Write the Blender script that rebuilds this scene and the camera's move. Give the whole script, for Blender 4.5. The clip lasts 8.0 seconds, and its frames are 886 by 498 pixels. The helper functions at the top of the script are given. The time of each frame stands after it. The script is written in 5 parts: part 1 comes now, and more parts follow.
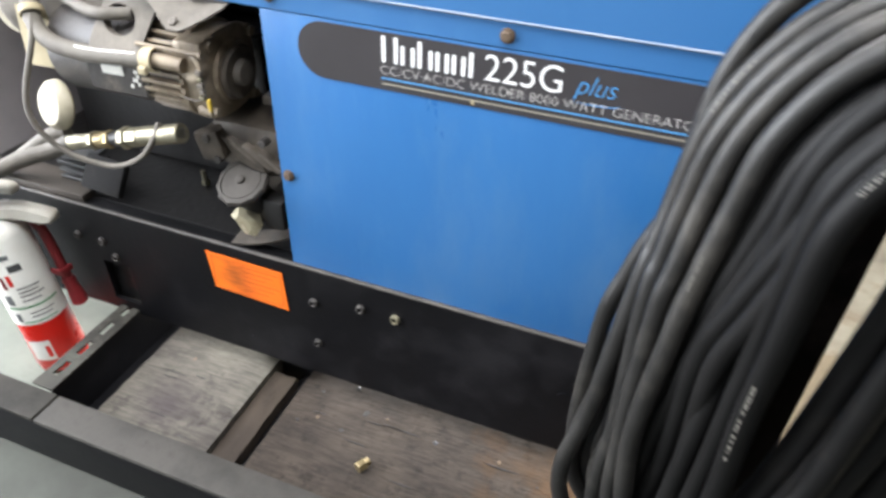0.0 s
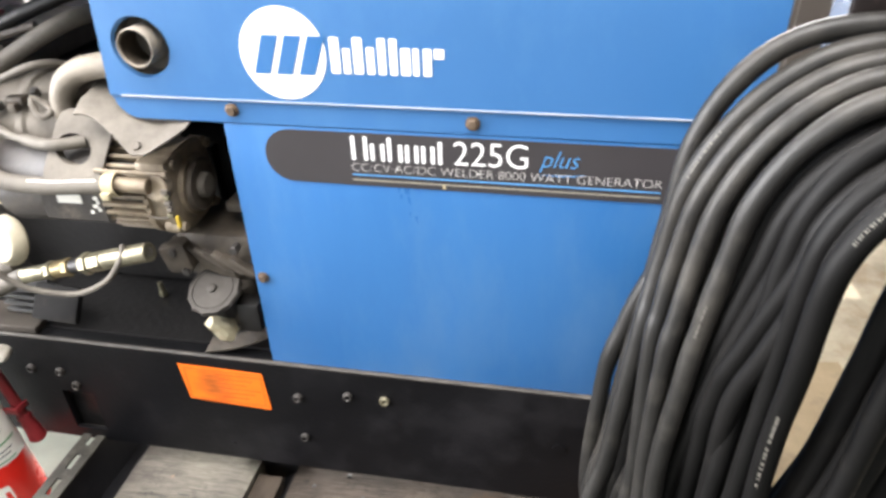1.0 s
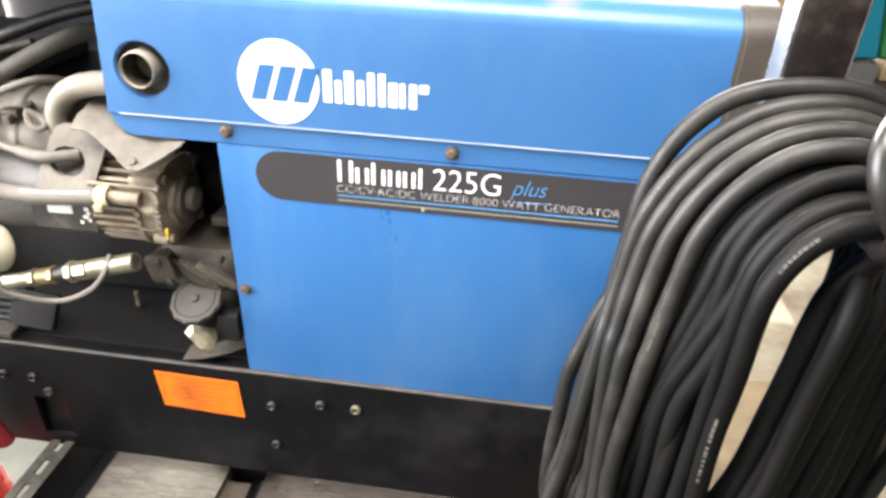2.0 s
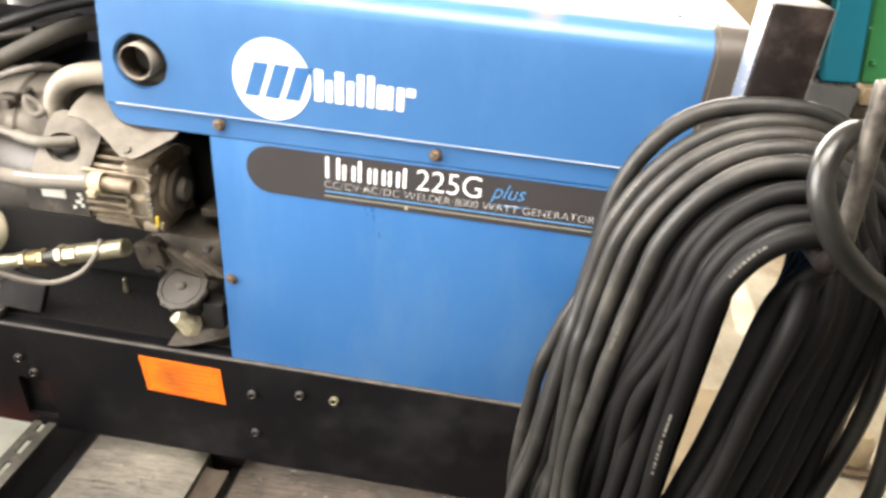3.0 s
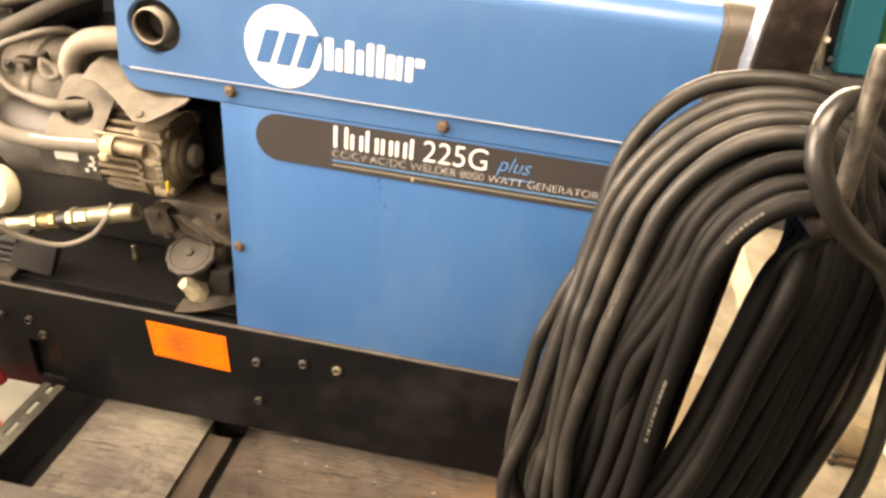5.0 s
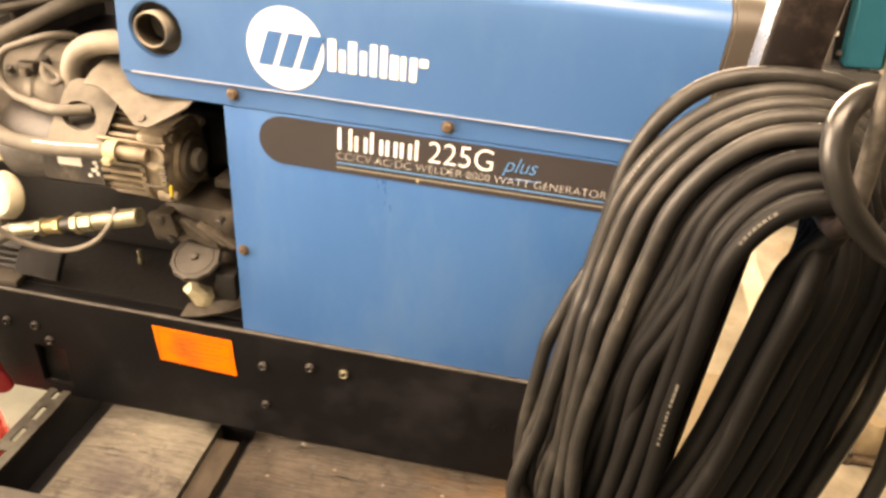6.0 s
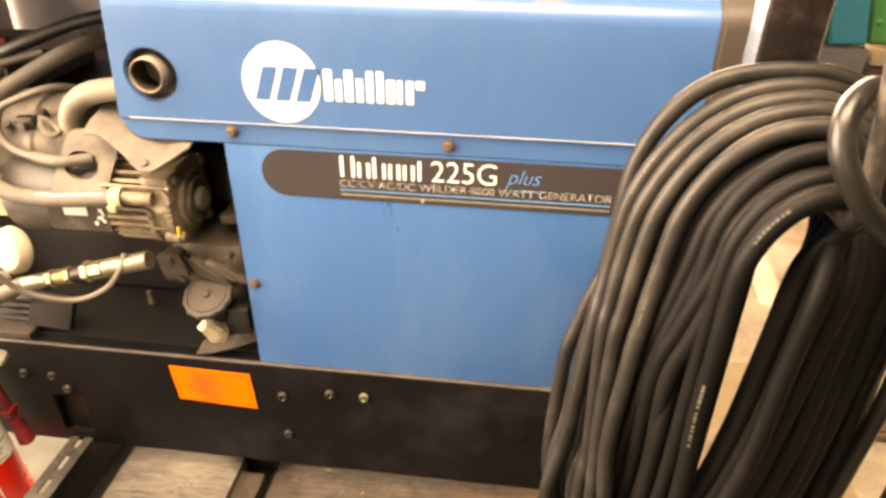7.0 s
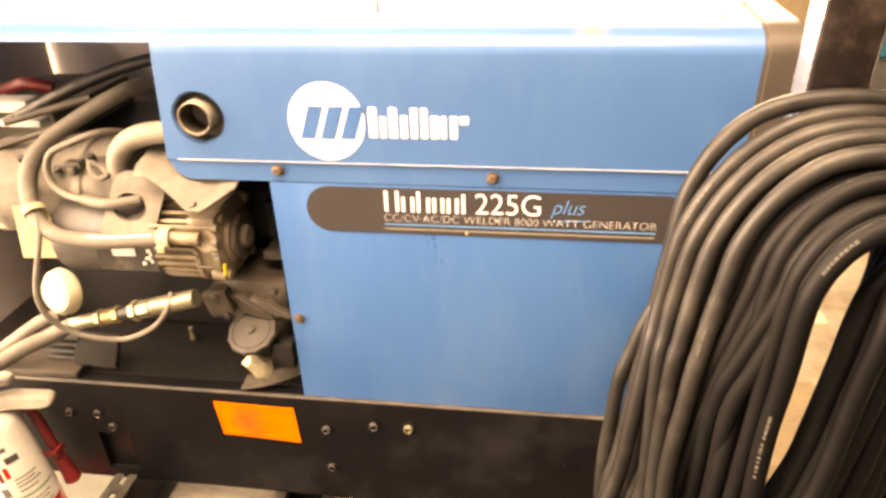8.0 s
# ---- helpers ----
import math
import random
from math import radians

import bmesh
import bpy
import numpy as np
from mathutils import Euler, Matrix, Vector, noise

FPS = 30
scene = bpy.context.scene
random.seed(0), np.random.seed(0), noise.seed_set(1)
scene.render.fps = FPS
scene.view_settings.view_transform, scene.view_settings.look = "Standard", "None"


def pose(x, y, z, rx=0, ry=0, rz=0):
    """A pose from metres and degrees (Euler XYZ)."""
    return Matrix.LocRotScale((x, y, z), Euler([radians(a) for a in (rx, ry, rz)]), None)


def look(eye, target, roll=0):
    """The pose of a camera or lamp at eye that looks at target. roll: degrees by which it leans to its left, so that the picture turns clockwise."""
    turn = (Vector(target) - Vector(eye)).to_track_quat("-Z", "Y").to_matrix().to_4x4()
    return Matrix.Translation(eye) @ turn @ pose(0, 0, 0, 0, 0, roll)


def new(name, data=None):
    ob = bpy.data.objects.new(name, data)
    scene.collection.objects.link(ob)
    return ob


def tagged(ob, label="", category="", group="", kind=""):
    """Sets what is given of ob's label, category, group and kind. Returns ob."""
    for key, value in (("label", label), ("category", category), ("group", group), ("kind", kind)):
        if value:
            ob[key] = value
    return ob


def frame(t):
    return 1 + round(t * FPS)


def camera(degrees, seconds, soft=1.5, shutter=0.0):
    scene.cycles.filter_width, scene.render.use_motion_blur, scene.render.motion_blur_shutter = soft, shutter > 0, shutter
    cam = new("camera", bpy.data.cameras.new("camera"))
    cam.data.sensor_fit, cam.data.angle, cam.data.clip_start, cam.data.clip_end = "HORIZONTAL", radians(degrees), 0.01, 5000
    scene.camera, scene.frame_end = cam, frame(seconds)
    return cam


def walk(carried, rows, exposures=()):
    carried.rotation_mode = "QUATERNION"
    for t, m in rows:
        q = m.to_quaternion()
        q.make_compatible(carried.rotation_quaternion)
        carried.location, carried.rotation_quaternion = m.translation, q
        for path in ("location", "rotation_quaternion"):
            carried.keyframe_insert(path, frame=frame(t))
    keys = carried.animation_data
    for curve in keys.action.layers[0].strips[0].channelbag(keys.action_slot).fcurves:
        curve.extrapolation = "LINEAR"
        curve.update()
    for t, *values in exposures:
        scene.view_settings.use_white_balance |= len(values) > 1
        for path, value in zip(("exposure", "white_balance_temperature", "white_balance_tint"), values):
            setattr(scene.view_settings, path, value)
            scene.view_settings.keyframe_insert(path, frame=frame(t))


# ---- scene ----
cam = camera(66.0, 8.0, soft=2.9, shutter=0.5)
PATH = [
    (0, (0.49, -0.684, 0.785), (-0.053, 0.811, -0.428), 2.0),
    (0.2, (0.444, -0.677, 0.780), (-0.038, 0.847, -0.423), 5.6),
    (0.3, (0.434, -0.683, 0.783), (-0.024, 0.870, -0.393), 6.0),
    (0.5, (0.42, -0.687, 0.796), (-0.009, 0.909, -0.33), 3.3),
    (0.8, (0.406, -0.703, 0.830), (0.064, 0.932, -0.270), -0.2),
    (1, (0.409, -0.719, 0.829), (0.084, 0.932, -0.251), -1.6),
    (1.2, (0.384, -0.730, 0.853), (0.120, 0.922, -0.242), -1.9),
    (1.5, (0.378, -0.753, 0.86), (0.135, 0.928, -0.196), 0.3),
    (2.8, (0.411, -0.807, 0.877), (0.266, 0.905, -0.146), 4.5),
    (3, (0.405, -0.814, 0.877), (0.24, 0.898, -0.142), 5.3),
    (3.5, (0.4, -0.827, 0.864), (0.192, 0.874, -0.166), 6.7),
    (4, (0.415, -0.837, 0.86), (0.205, 0.86, -0.177), 6.8),
    (4.5, (0.416, -0.838, 0.861), (0.227, 0.859, -0.18), 6.7),
    (6, (0.414, -0.824, 0.859), (0.211, 0.866, -0.191), 5.6),
    (6.5, (0.412, -0.822, 0.863), (0.215, 0.872, -0.182), 2.6),
    (7, (0.398, -0.821, 0.874), (0.195, 0.878, -0.161), 0.6),
    (7.5, (0.366, -0.819, 0.889), (0.126, 0.884, -0.132), -0.7),
    (8, (0.357, -0.822, 0.89), (0.107, 0.902, -0.093), -1.7),
]
walk(cam, [(t, look(eye, target, roll)) for t, eye, target, roll in PATH],
     [(0, 0.68, 6200, 10), (0.5, 0.76, 6400, 11), (1.5, 1.09, 6700, 12), (3.0, 1.11, 7300, 12), (3.5, 1.08, 8000, 14), (4.5, 1.03, 9700, 18), (6.5, 1.08, 12500, 24), (7.2, 1.18, 13500, 27), (8, 1.34, 15000, 30)])

# ---- world, openings, exposure ----
world = bpy.data.worlds.new("sky")
scene.world = world
world.use_nodes = True
wn = world.node_tree.nodes
sky = wn.new("ShaderNodeTexSky")
sky.sky_type, sky.sun_disc = "NISHITA", False
sky.sun_elevation, sky.sun_rotation = radians(36), radians(5)
world.node_tree.links.new(sky.outputs[0], wn["Background"].inputs[0])
wn["Background"].inputs[1].default_value = 0.12


def lamp(name, kind, energy, m, colour=(1, 1, 1), size=(1, 1), angle=0.01):
    data = bpy.data.lights.new(name, kind)
    data.energy, data.color = energy, colour
    if kind == "AREA":
        data.shape, data.size, data.size_y = "RECTANGLE", size[0], size[1]
    if kind == "SUN":
        data.angle = angle
    ob = new(name, data)
    ob.matrix_world = m
    return ob


lamp("sun", "SUN", 5.0, look((0.8, 8.6, 6.3), (0, 0, 0)), (1.0, 0.93, 0.80), angle=radians(0.6))
# area lamps stand in for daylight through assumed doors and a roof light
lamp("door_light_north", "AREA", 620, look((-0.15, 3.95, 1.35), (-0.15, 0, 1.2)), (1.0, 0.98, 0.95), (5.3, 2.5))
lamp("door_light_south", "AREA", 22, look((-1.35, -4.4, 1.4), (-1.35, 0, 1.2)), (0.96, 0.98, 1.0), (3.3, 2.6))
lamp("door_light_west", "AREA", 320, look((-3.05, -1.0, 1.35), (0, -1.0, 1.25)), (0.97, 0.98, 1.0), (3.0, 2.7))
lamp("roof_light", "AREA", 185, look((-0.4, -0.9, 3.15), (-0.4, -0.9, 0)), (1.0, 0.99, 0.97), (3.0, 1.6))


# ---- materials ----
def mat(name, colour, rough=0.5, metal=0.0, second=None, scale=8.0, mix=0.5, bump=0.0, fine=120.0, dirt=None, dirt_scale=3.0, dirt_cut=0.55, coat=0.0, stretch=None, per_piece=0.0, spec=0.5, grain=None, spot=None):
    """A surface with colour variation at two scales, uneven gloss and fine relief."""
    m = bpy.data.materials.new(name)
    m.use_nodes = True
    nt = m.node_tree
    n, link = nt.nodes, nt.links.new
    b = n["Principled BSDF"]
    b.inputs["Metallic"].default_value = metal
    b.inputs["Specular IOR Level"].default_value = spec
    b.inputs["Coat Weight"].default_value = coat
    b.inputs["Coat Roughness"].default_value = 0.12
    co = n.new("ShaderNodeTexCoord")
    src = co.outputs["Object"]
    if stretch:
        mp = n.new("ShaderNodeMapping")
        mp.inputs["Scale"].default_value = stretch
        link(src, mp.inputs["Vector"])
        src = mp.outputs[0]
    big = n.new("ShaderNodeTexNoise")
    big.inputs["Scale"].default_value, big.inputs["Detail"].default_value, big.inputs["Roughness"].default_value = scale, 6, 0.62
    link(src, big.inputs["Vector"])
    ramp = n.new("ShaderNodeValToRGB")
    ramp.color_ramp.elements[0].position, ramp.color_ramp.elements[1].position = 0.32, 0.70
    second = second or tuple(c * (1 - 0.25 * mix) for c in colour)
    ramp.color_ramp.elements[0].color = (*second, 1)
    ramp.color_ramp.elements[1].color = (*colour, 1)
    link(big.outputs[0], ramp.inputs[0])
    out = ramp.outputs[0]
    if dirt:
        dn = n.new("ShaderNodeTexNoise")
        dn.inputs["Scale"].default_value, dn.inputs["Detail"].default_value, dn.inputs["Roughness"].default_value = dirt_scale, 9, 0.7
        link(src, dn.inputs["Vector"])
        dr = n.new("ShaderNodeValToRGB")
        dr.color_ramp.elements[0].position, dr.color_ramp.elements[1].position = dirt_cut, min(1.0, dirt_cut + 0.18)
        link(dn.outputs[0], dr.inputs[0])
        mx = n.new("ShaderNodeMix")
        mx.data_type = "RGBA"
        link(dr.outputs[0], mx.inputs[0])
        link(out, mx.inputs[6])
        mx.inputs[7].default_value = (*dirt, 1)
        out = mx.outputs[2]
    if spot:
        # one stain with a ragged edge: (centre, radius, colour)
        vd = n.new("ShaderNodeVectorMath")
        vd.operation = "DISTANCE"
        link(co.outputs["Object"], vd.inputs[0])
        vd.inputs[1].default_value = spot[0]
        ad = n.new("ShaderNodeMath")
        ad.operation, ad.inputs[1].default_value = "MULTIPLY_ADD", spot[1] * 2.4
        link(big.outputs[0], ad.inputs[0])
        link(vd.outputs["Value"], ad.inputs[2])
        sr = n.new("ShaderNodeMapRange")
        sr.inputs[1].default_value, sr.inputs[2].default_value, sr.inputs[3].default_value, sr.inputs[4].default_value = spot[1] * 1.3, spot[1] * 2.4, 0.85, 0.0
        link(ad.outputs[0], sr.inputs[0])
        sx = n.new("ShaderNodeMix")
        sx.data_type = "RGBA"
        link(sr.outputs[0], sx.inputs[0])
        link(out, sx.inputs[6])
        sx.inputs[7].default_value = (*spot[2], 1)
        out = sx.outputs[2]
    if per_piece:
        oi = n.new("ShaderNodeObjectInfo")
        hv = n.new("ShaderNodeHueSaturation")
        mr = n.new("ShaderNodeMapRange")
        mr.inputs[3].default_value, mr.inputs[4].default_value = 1 - per_piece, 1 + per_piece
        link(oi.outputs["Random"], mr.inputs[0])
        link(mr.outputs[0], hv.inputs["Value"])
        link(out, hv.inputs["Color"])
        out = hv.outputs[0]
    small = n.new("ShaderNodeTexNoise")
    small.inputs["Scale"].default_value, small.inputs["Detail"].default_value = fine, 4
    if grain:
        gm = n.new("ShaderNodeMapping")
        gm.inputs["Scale"].default_value = grain
        link(co.outputs["Object"], gm.inputs["Vector"])
        link(gm.outputs[0], small.inputs["Vector"])
        gr = n.new("ShaderNodeMapRange")
        gr.inputs[1].default_value, gr.inputs[2].default_value, gr.inputs[3].default_value, gr.inputs[4].default_value = 0.36, 0.60, 0.74, 1.08
        link(small.outputs[0], gr.inputs[0])
        gx = n.new("ShaderNodeMix")
        gx.data_type, gx.blend_type = "RGBA", "MULTIPLY"
        gx.inputs[0].default_value = 1.0
        link(out, gx.inputs[6])
        link(gr.outputs[0], gx.inputs[7])
        out = gx.outputs[2]
    else:
        link(src, small.inputs["Vector"])
    link(out, b.inputs["Base Color"])
    rr = n.new("ShaderNodeMapRange")
    rr.inputs[3].default_value, rr.inputs[4].default_value = max(0.02, rough - 0.12), min(1, rough + 0.12)
    link(big.outputs[0], rr.inputs[0])
    link(rr.outputs[0], b.inputs["Roughness"])
    if bump:
        bp = n.new("ShaderNodeBump")
        bp.inputs["Strength"].default_value, bp.inputs["Distance"].default_value = bump, 0.002
        link(small.outputs[0], bp.inputs["Height"])
        link(bp.outputs[0], b.inputs["Normal"])
    return m


BLUE = mat("blue_paint", (0.031, 0.130, 0.318), 0.30, second=(0.022, 0.105, 0.275), scale=2.6, bump=0.05, fine=500, dirt=(0.048, 0.142, 0.310), dirt_scale=3.2, dirt_cut=0.50, coat=0.30, stretch=(2.2, 1, 0.7))
HOOD = mat("blue_hood_paint", (0.036, 0.132, 0.310), 0.40, second=(0.029, 0.114, 0.278), scale=1.4, bump=0.05, fine=500, dirt=(0.048, 0.150, 0.325), dirt_scale=1.6, dirt_cut=0.48, coat=0.12, stretch=(1.6, 1, 0.9), spot=((0.42, 0.02, 0.712), 0.020, (0.20, 0.17, 0.13)))
BLUE_IN = mat("dusty_pale_inside", (0.52, 0.48, 0.48), 0.7, second=(0.38, 0.35, 0.36), scale=6, bump=0.1)
STRIP = mat("grey_nameplate", (0.040, 0.036, 0.038), 0.38, scale=14, bump=0.04, fine=400)
WHITE = mat("white_print", (0.82, 0.82, 0.80), 0.5, scale=40, mix=0.2)
SILVER = mat("silver_print", (0.50, 0.48, 0.45), 0.45, scale=30)
STRIP_LINE = mat("dull_olive_line", (0.24, 0.22, 0.175), 0.5, scale=30)
PRINT_BLUE = mat("light_blue_print", (0.07, 0.27, 0.55), 0.45, scale=30)
SIDE_SHEEN = mat("scuffed_sky_sheen", (0.60, 0.61, 0.63), 0.26, 0.8, second=(0.42, 0.42, 0.44), scale=40, bump=0.15, fine=150)
BLACK = mat("black_chassis_paint", (0.0042, 0.0041, 0.0050), 0.46, second=(0.003, 0.0029, 0.0035), scale=6, bump=0.2, fine=160, dirt=(0.0125, 0.0118, 0.0130), dirt_scale=5, dirt_cut=0.50, spec=0.18)
BEZEL = mat("brown_grey_trim", (0.068, 0.058, 0.049), 0.42, second=(0.050, 0.042, 0.036), scale=12, bump=0.1)
ORANGE = mat("orange_sticker", (0.80, 0.160, 0.005), 0.5, second=(0.74, 0.135, 0.004), scale=14, dirt=(0.50, 0.095, 0.006), dirt_scale=14, dirt_cut=0.60, stretch=(1, 1, 4), spot=((-0.108, -0.006, 0.070), 0.034, (0.11, 0.034, 0.006)))
CABLE = mat("black_rubber_cable", (0.0165, 0.0153, 0.0137), 0.48, second=(0.0074, 0.0069, 0.0063), scale=16, bump=0.14, fine=300, dirt=(0.040, 0.036, 0.0305), dirt_scale=9, dirt_cut=0.48, per_piece=0.33, spec=0.40)
CABLE_GLOSS = mat("glossy_black_cable", (0.0135, 0.0125, 0.0115), 0.34, second=(0.0070, 0.0065, 0.0060), scale=22, bump=0.10, fine=300, dirt=(0.030, 0.027, 0.023), dirt_scale=12, dirt_cut=0.54)
CABLE_INK = mat("worn_cable_print", (0.105, 0.098, 0.080), 0.6, second=(0.06, 0.055, 0.05), scale=300)
# cleaner, blacker rubber: the shade inside the coil is put into its colour
CABLE_SHADED = mat("clean_shaded_cable", (0.0048, 0.0044, 0.0042), 0.55, second=(0.0030, 0.0028, 0.0027), scale=22, bump=0.08, fine=400, dirt=(0.012, 0.0105, 0.009), dirt_scale=14, dirt_cut=0.58, per_piece=0.3, spec=0.18)
POST = mat("dark_painted_tube", (0.0120, 0.0085, 0.0075), 0.42, second=(0.0065, 0.0048, 0.0045), scale=14, bump=0.10, dirt=(0.046, 0.034, 0.030), dirt_scale=12, dirt_cut=0.49, spec=0.20)
STEEL = mat("worn_bare_steel", (0.42, 0.41, 0.40), 0.34, 0.9, second=(0.26, 0.25, 0.24), scale=30, bump=0.2, fine=200)
ZINC = mat("dull_zinc_plate", (0.30, 0.275, 0.19), 0.42, 0.7, second=(0.15, 0.135, 0.095), scale=45, bump=0.2)
BRASS = mat("dull_brass", (0.33, 0.265, 0.14), 0.42, 0.75, second=(0.20, 0.155, 0.08), scale=40, bump=0.15)
RUST = mat("rusty_screw", (0.17, 0.12, 0.08), 0.6, 0.5, second=(0.08, 0.055, 0.04), scale=90, bump=0.3)
RUST_GREY = mat("dull_grey_bolt", (0.09, 0.083, 0.078), 0.5, 0.6, second=(0.035, 0.032, 0.03), scale=60, bump=0.2)
BAR = mat("grey_steel_bar", (0.15, 0.135, 0.118), 0.45, 0.55, second=(0.045, 0.038, 0.033), scale=70, bump=0.2, fine=420, dirt=(0.030, 0.024, 0.020), dirt_scale=60, dirt_cut=0.56)
EDGE = mat("dusty_edge_and_glint", (0.075, 0.065, 0.055), 0.6, second=(0.022, 0.020, 0.018), scale=25, bump=0.2)
BROWN_ALLOY = mat("brown_oily_casting", (0.27, 0.220, 0.155), 0.5, 0.15, second=(0.115, 0.085, 0.056), scale=30, bump=0.7, fine=90, dirt=(0.30, 0.26, 0.20), dirt_scale=18, dirt_cut=0.58)
GRIME = mat("grimy_casting", (0.085, 0.068, 0.050), 0.6, 0.15, second=(0.028, 0.022, 0.017), scale=24, bump=0.7, fine=80, dirt=(0.12, 0.10, 0.075), dirt_scale=20, dirt_cut=0.60)
ALLOY = mat("dusty_cast_alloy", (0.125, 0.105, 0.083), 0.6, 0.2, second=(0.045, 0.036, 0.029), scale=22, bump=0.6, fine=90, dirt=(0.19, 0.165, 0.13), dirt_scale=15, dirt_cut=0.56)
DUSTY = mat("dust_covered_metal", (0.175, 0.155, 0.130), 0.8, second=(0.085, 0.073, 0.060), scale=20, bump=0.5, fine=120, dirt=(0.040, 0.034, 0.028), dirt_scale=18, dirt_cut=0.60)
ENGINE = mat("oily_black_engine", (0.012, 0.011, 0.011), 0.42, second=(0.007, 0.0065, 0.0065), scale=14, bump=0.5, fine=80, dirt=(0.05, 0.043, 0.036), dirt_scale=12, dirt_cut=0.60)
HOSE = mat("grey_dusty_hose", (0.135, 0.120, 0.098), 0.7, second=(0.070, 0.060, 0.050), scale=22, bump=0.3, fine=200, dirt=(0.045, 0.038, 0.030), dirt_scale=16, dirt_cut=0.60)
TAN = mat("tan_heat_stained_pipe", (0.27, 0.235, 0.19), 0.65, second=(0.16, 0.138, 0.11), scale=12, bump=0.25, dirt=(0.10, 0.08, 0.062), dirt_scale=14, dirt_cut=0.60)
MOTOR = mat("grimy_shell_and_shaded_bolts", (0.040, 0.034, 0.029), 0.5, 0.1, second=(0.016, 0.013, 0.012), scale=26, bump=0.5, fine=110, dirt=(0.125, 0.105, 0.080), dirt_scale=24, dirt_cut=0.58)
COVER = mat("matt_black_cover", (0.020, 0.019, 0.019), 0.75, second=(0.012, 0.0115, 0.0115), scale=20, bump=0.2, spec=0.15, dirt=(0.040, 0.035, 0.030), dirt_scale=15, dirt_cut=0.58)
BEND_GLINT = mat("bend_highlight", (0.30, 0.31, 0.33), 0.5, second=(0.10, 0.16, 0.26), scale=14, mix=0.5, stretch=(0.5, 1, 1))
CARD = mat("yellowed_card", (0.40, 0.34, 0.22), 0.75, second=(0.30, 0.25, 0.15), scale=25)
CREAM = mat("cream_plastic", (0.44, 0.40, 0.30), 0.55, second=(0.30, 0.265, 0.19), scale=16, dirt=(0.17, 0.14, 0.10), dirt_scale=14, dirt_cut=0.56)
FOIL = mat("yellowed_foil", (0.46, 0.42, 0.29), 0.35, 0.35, second=(0.28, 0.24, 0.16), scale=40, bump=0.3)
RED = mat("red_enamel", (0.62, 0.018, 0.010), 0.28, second=(0.52, 0.014, 0.008), scale=8, coat=0.4)
DARK_RED = mat("dark_red_paint", (0.20, 0.013, 0.016), 0.45, second=(0.11, 0.009, 0.011), scale=9, bump=0.15)
LABEL = mat("white_paper_label", (0.72, 0.71, 0.66), 0.5, second=(0.62, 0.60, 0.54), scale=18, dirt=(0.40, 0.36, 0.30), dirt_scale=12, dirt_cut=0.66)
INK = mat("grey_ink", (0.12, 0.12, 0.12), 0.6)
GREEN_INK = mat("green_ink", (0.10, 0.26, 0.12), 0.6)
WOOD = mat("weathered_plank", (0.138, 0.127, 0.102), 0.85, second=(0.036, 0.030, 0.028), scale=5, bump=1.0, fine=18, dirt=(0.024, 0.019, 0.019), dirt_scale=16, dirt_cut=0.53, per_piece=0.12, grain=(1.6, 14, 1.0), spec=0.25, spot=((-0.20, -0.13, -0.14), 0.055, (0.044, 0.036, 0.036)))
RIM_WOOD = mat("pale_worn_wood_edge", (0.30, 0.265, 0.19), 0.85, second=(0.12, 0.10, 0.07), scale=60, bump=0.4)
WOOD_B = mat("brown_weathered_plank", (0.057, 0.045, 0.035), 0.85, second=(0.026, 0.020, 0.016), scale=16, bump=1.0, fine=18, dirt=(0.012, 0.009, 0.008), dirt_scale=34, dirt_cut=0.54, grain=(1.6, 14, 1.0), spot=((0.54, -0.04, -0.14), 0.17, (0.115, 0.060, 0.023)), spec=0.2)
WOOD_DARK = mat("dark_stained_plank", (0.062, 0.048, 0.036), 0.85, second=(0.018, 0.014, 0.012), scale=9, bump=0.6, fine=40, stretch=(1, 0.4, 1), dirt=(0.012, 0.010, 0.009), dirt_scale=12, dirt_cut=0.54, spec=0.2)
CURB = mat("grey_steel_channel", (0.058, 0.053, 0.046), 0.8, 0.0, second=(0.022, 0.020, 0.017), scale=9, bump=0.4, dirt=(0.020, 0.017, 0.015), dirt_scale=9, dirt_cut=0.54, spec=0.25)
FLANGE_STEEL = mat("dirty_dark_flange", (0.050, 0.047, 0.038), 0.75, second=(0.020, 0.018, 0.016), scale=12, bump=0.4, dirt=(0.085, 0.080, 0.064), dirt_scale=10, dirt_cut=0.56, spec=0.25)
PLATE = mat("pale_green_floor_paint", (0.145, 0.160, 0.130), 0.6, second=(0.092, 0.100, 0.082), scale=7, bump=0.25, dirt=(0.045, 0.041, 0.036), dirt_scale=7, dirt_cut=0.56)
CONCRETE = mat("shop_concrete", (0.36, 0.32, 0.24), 0.7, second=(0.17, 0.14, 0.10), scale=7, bump=0.4, fine=60, dirt=(0.15, 0.09, 0.04), dirt_scale=6, dirt_cut=0.52)
APRON = mat("worn_green_grey_floor_paint", (0.060, 0.064, 0.053), 0.75, second=(0.030, 0.030, 0.025), scale=6, bump=0.4, fine=60, dirt=(0.030, 0.026, 0.021), dirt_scale=5, dirt_cut=0.55, spec=0.3)
WALL = mat("shop_wall_panel", (0.15, 0.14, 0.125), 0.75, second=(0.10, 0.095, 0.085), scale=1.5, bump=0.1)
TEAL = mat("teal_machine_paint", (0.003, 0.100, 0.145), 0.5, scale=9, bump=0.08, spec=0.2)
GREEN = mat("green_machine_paint", (0.027, 0.195, 0.066), 0.42, second=(0.021, 0.155, 0.052), scale=9, bump=0.08)
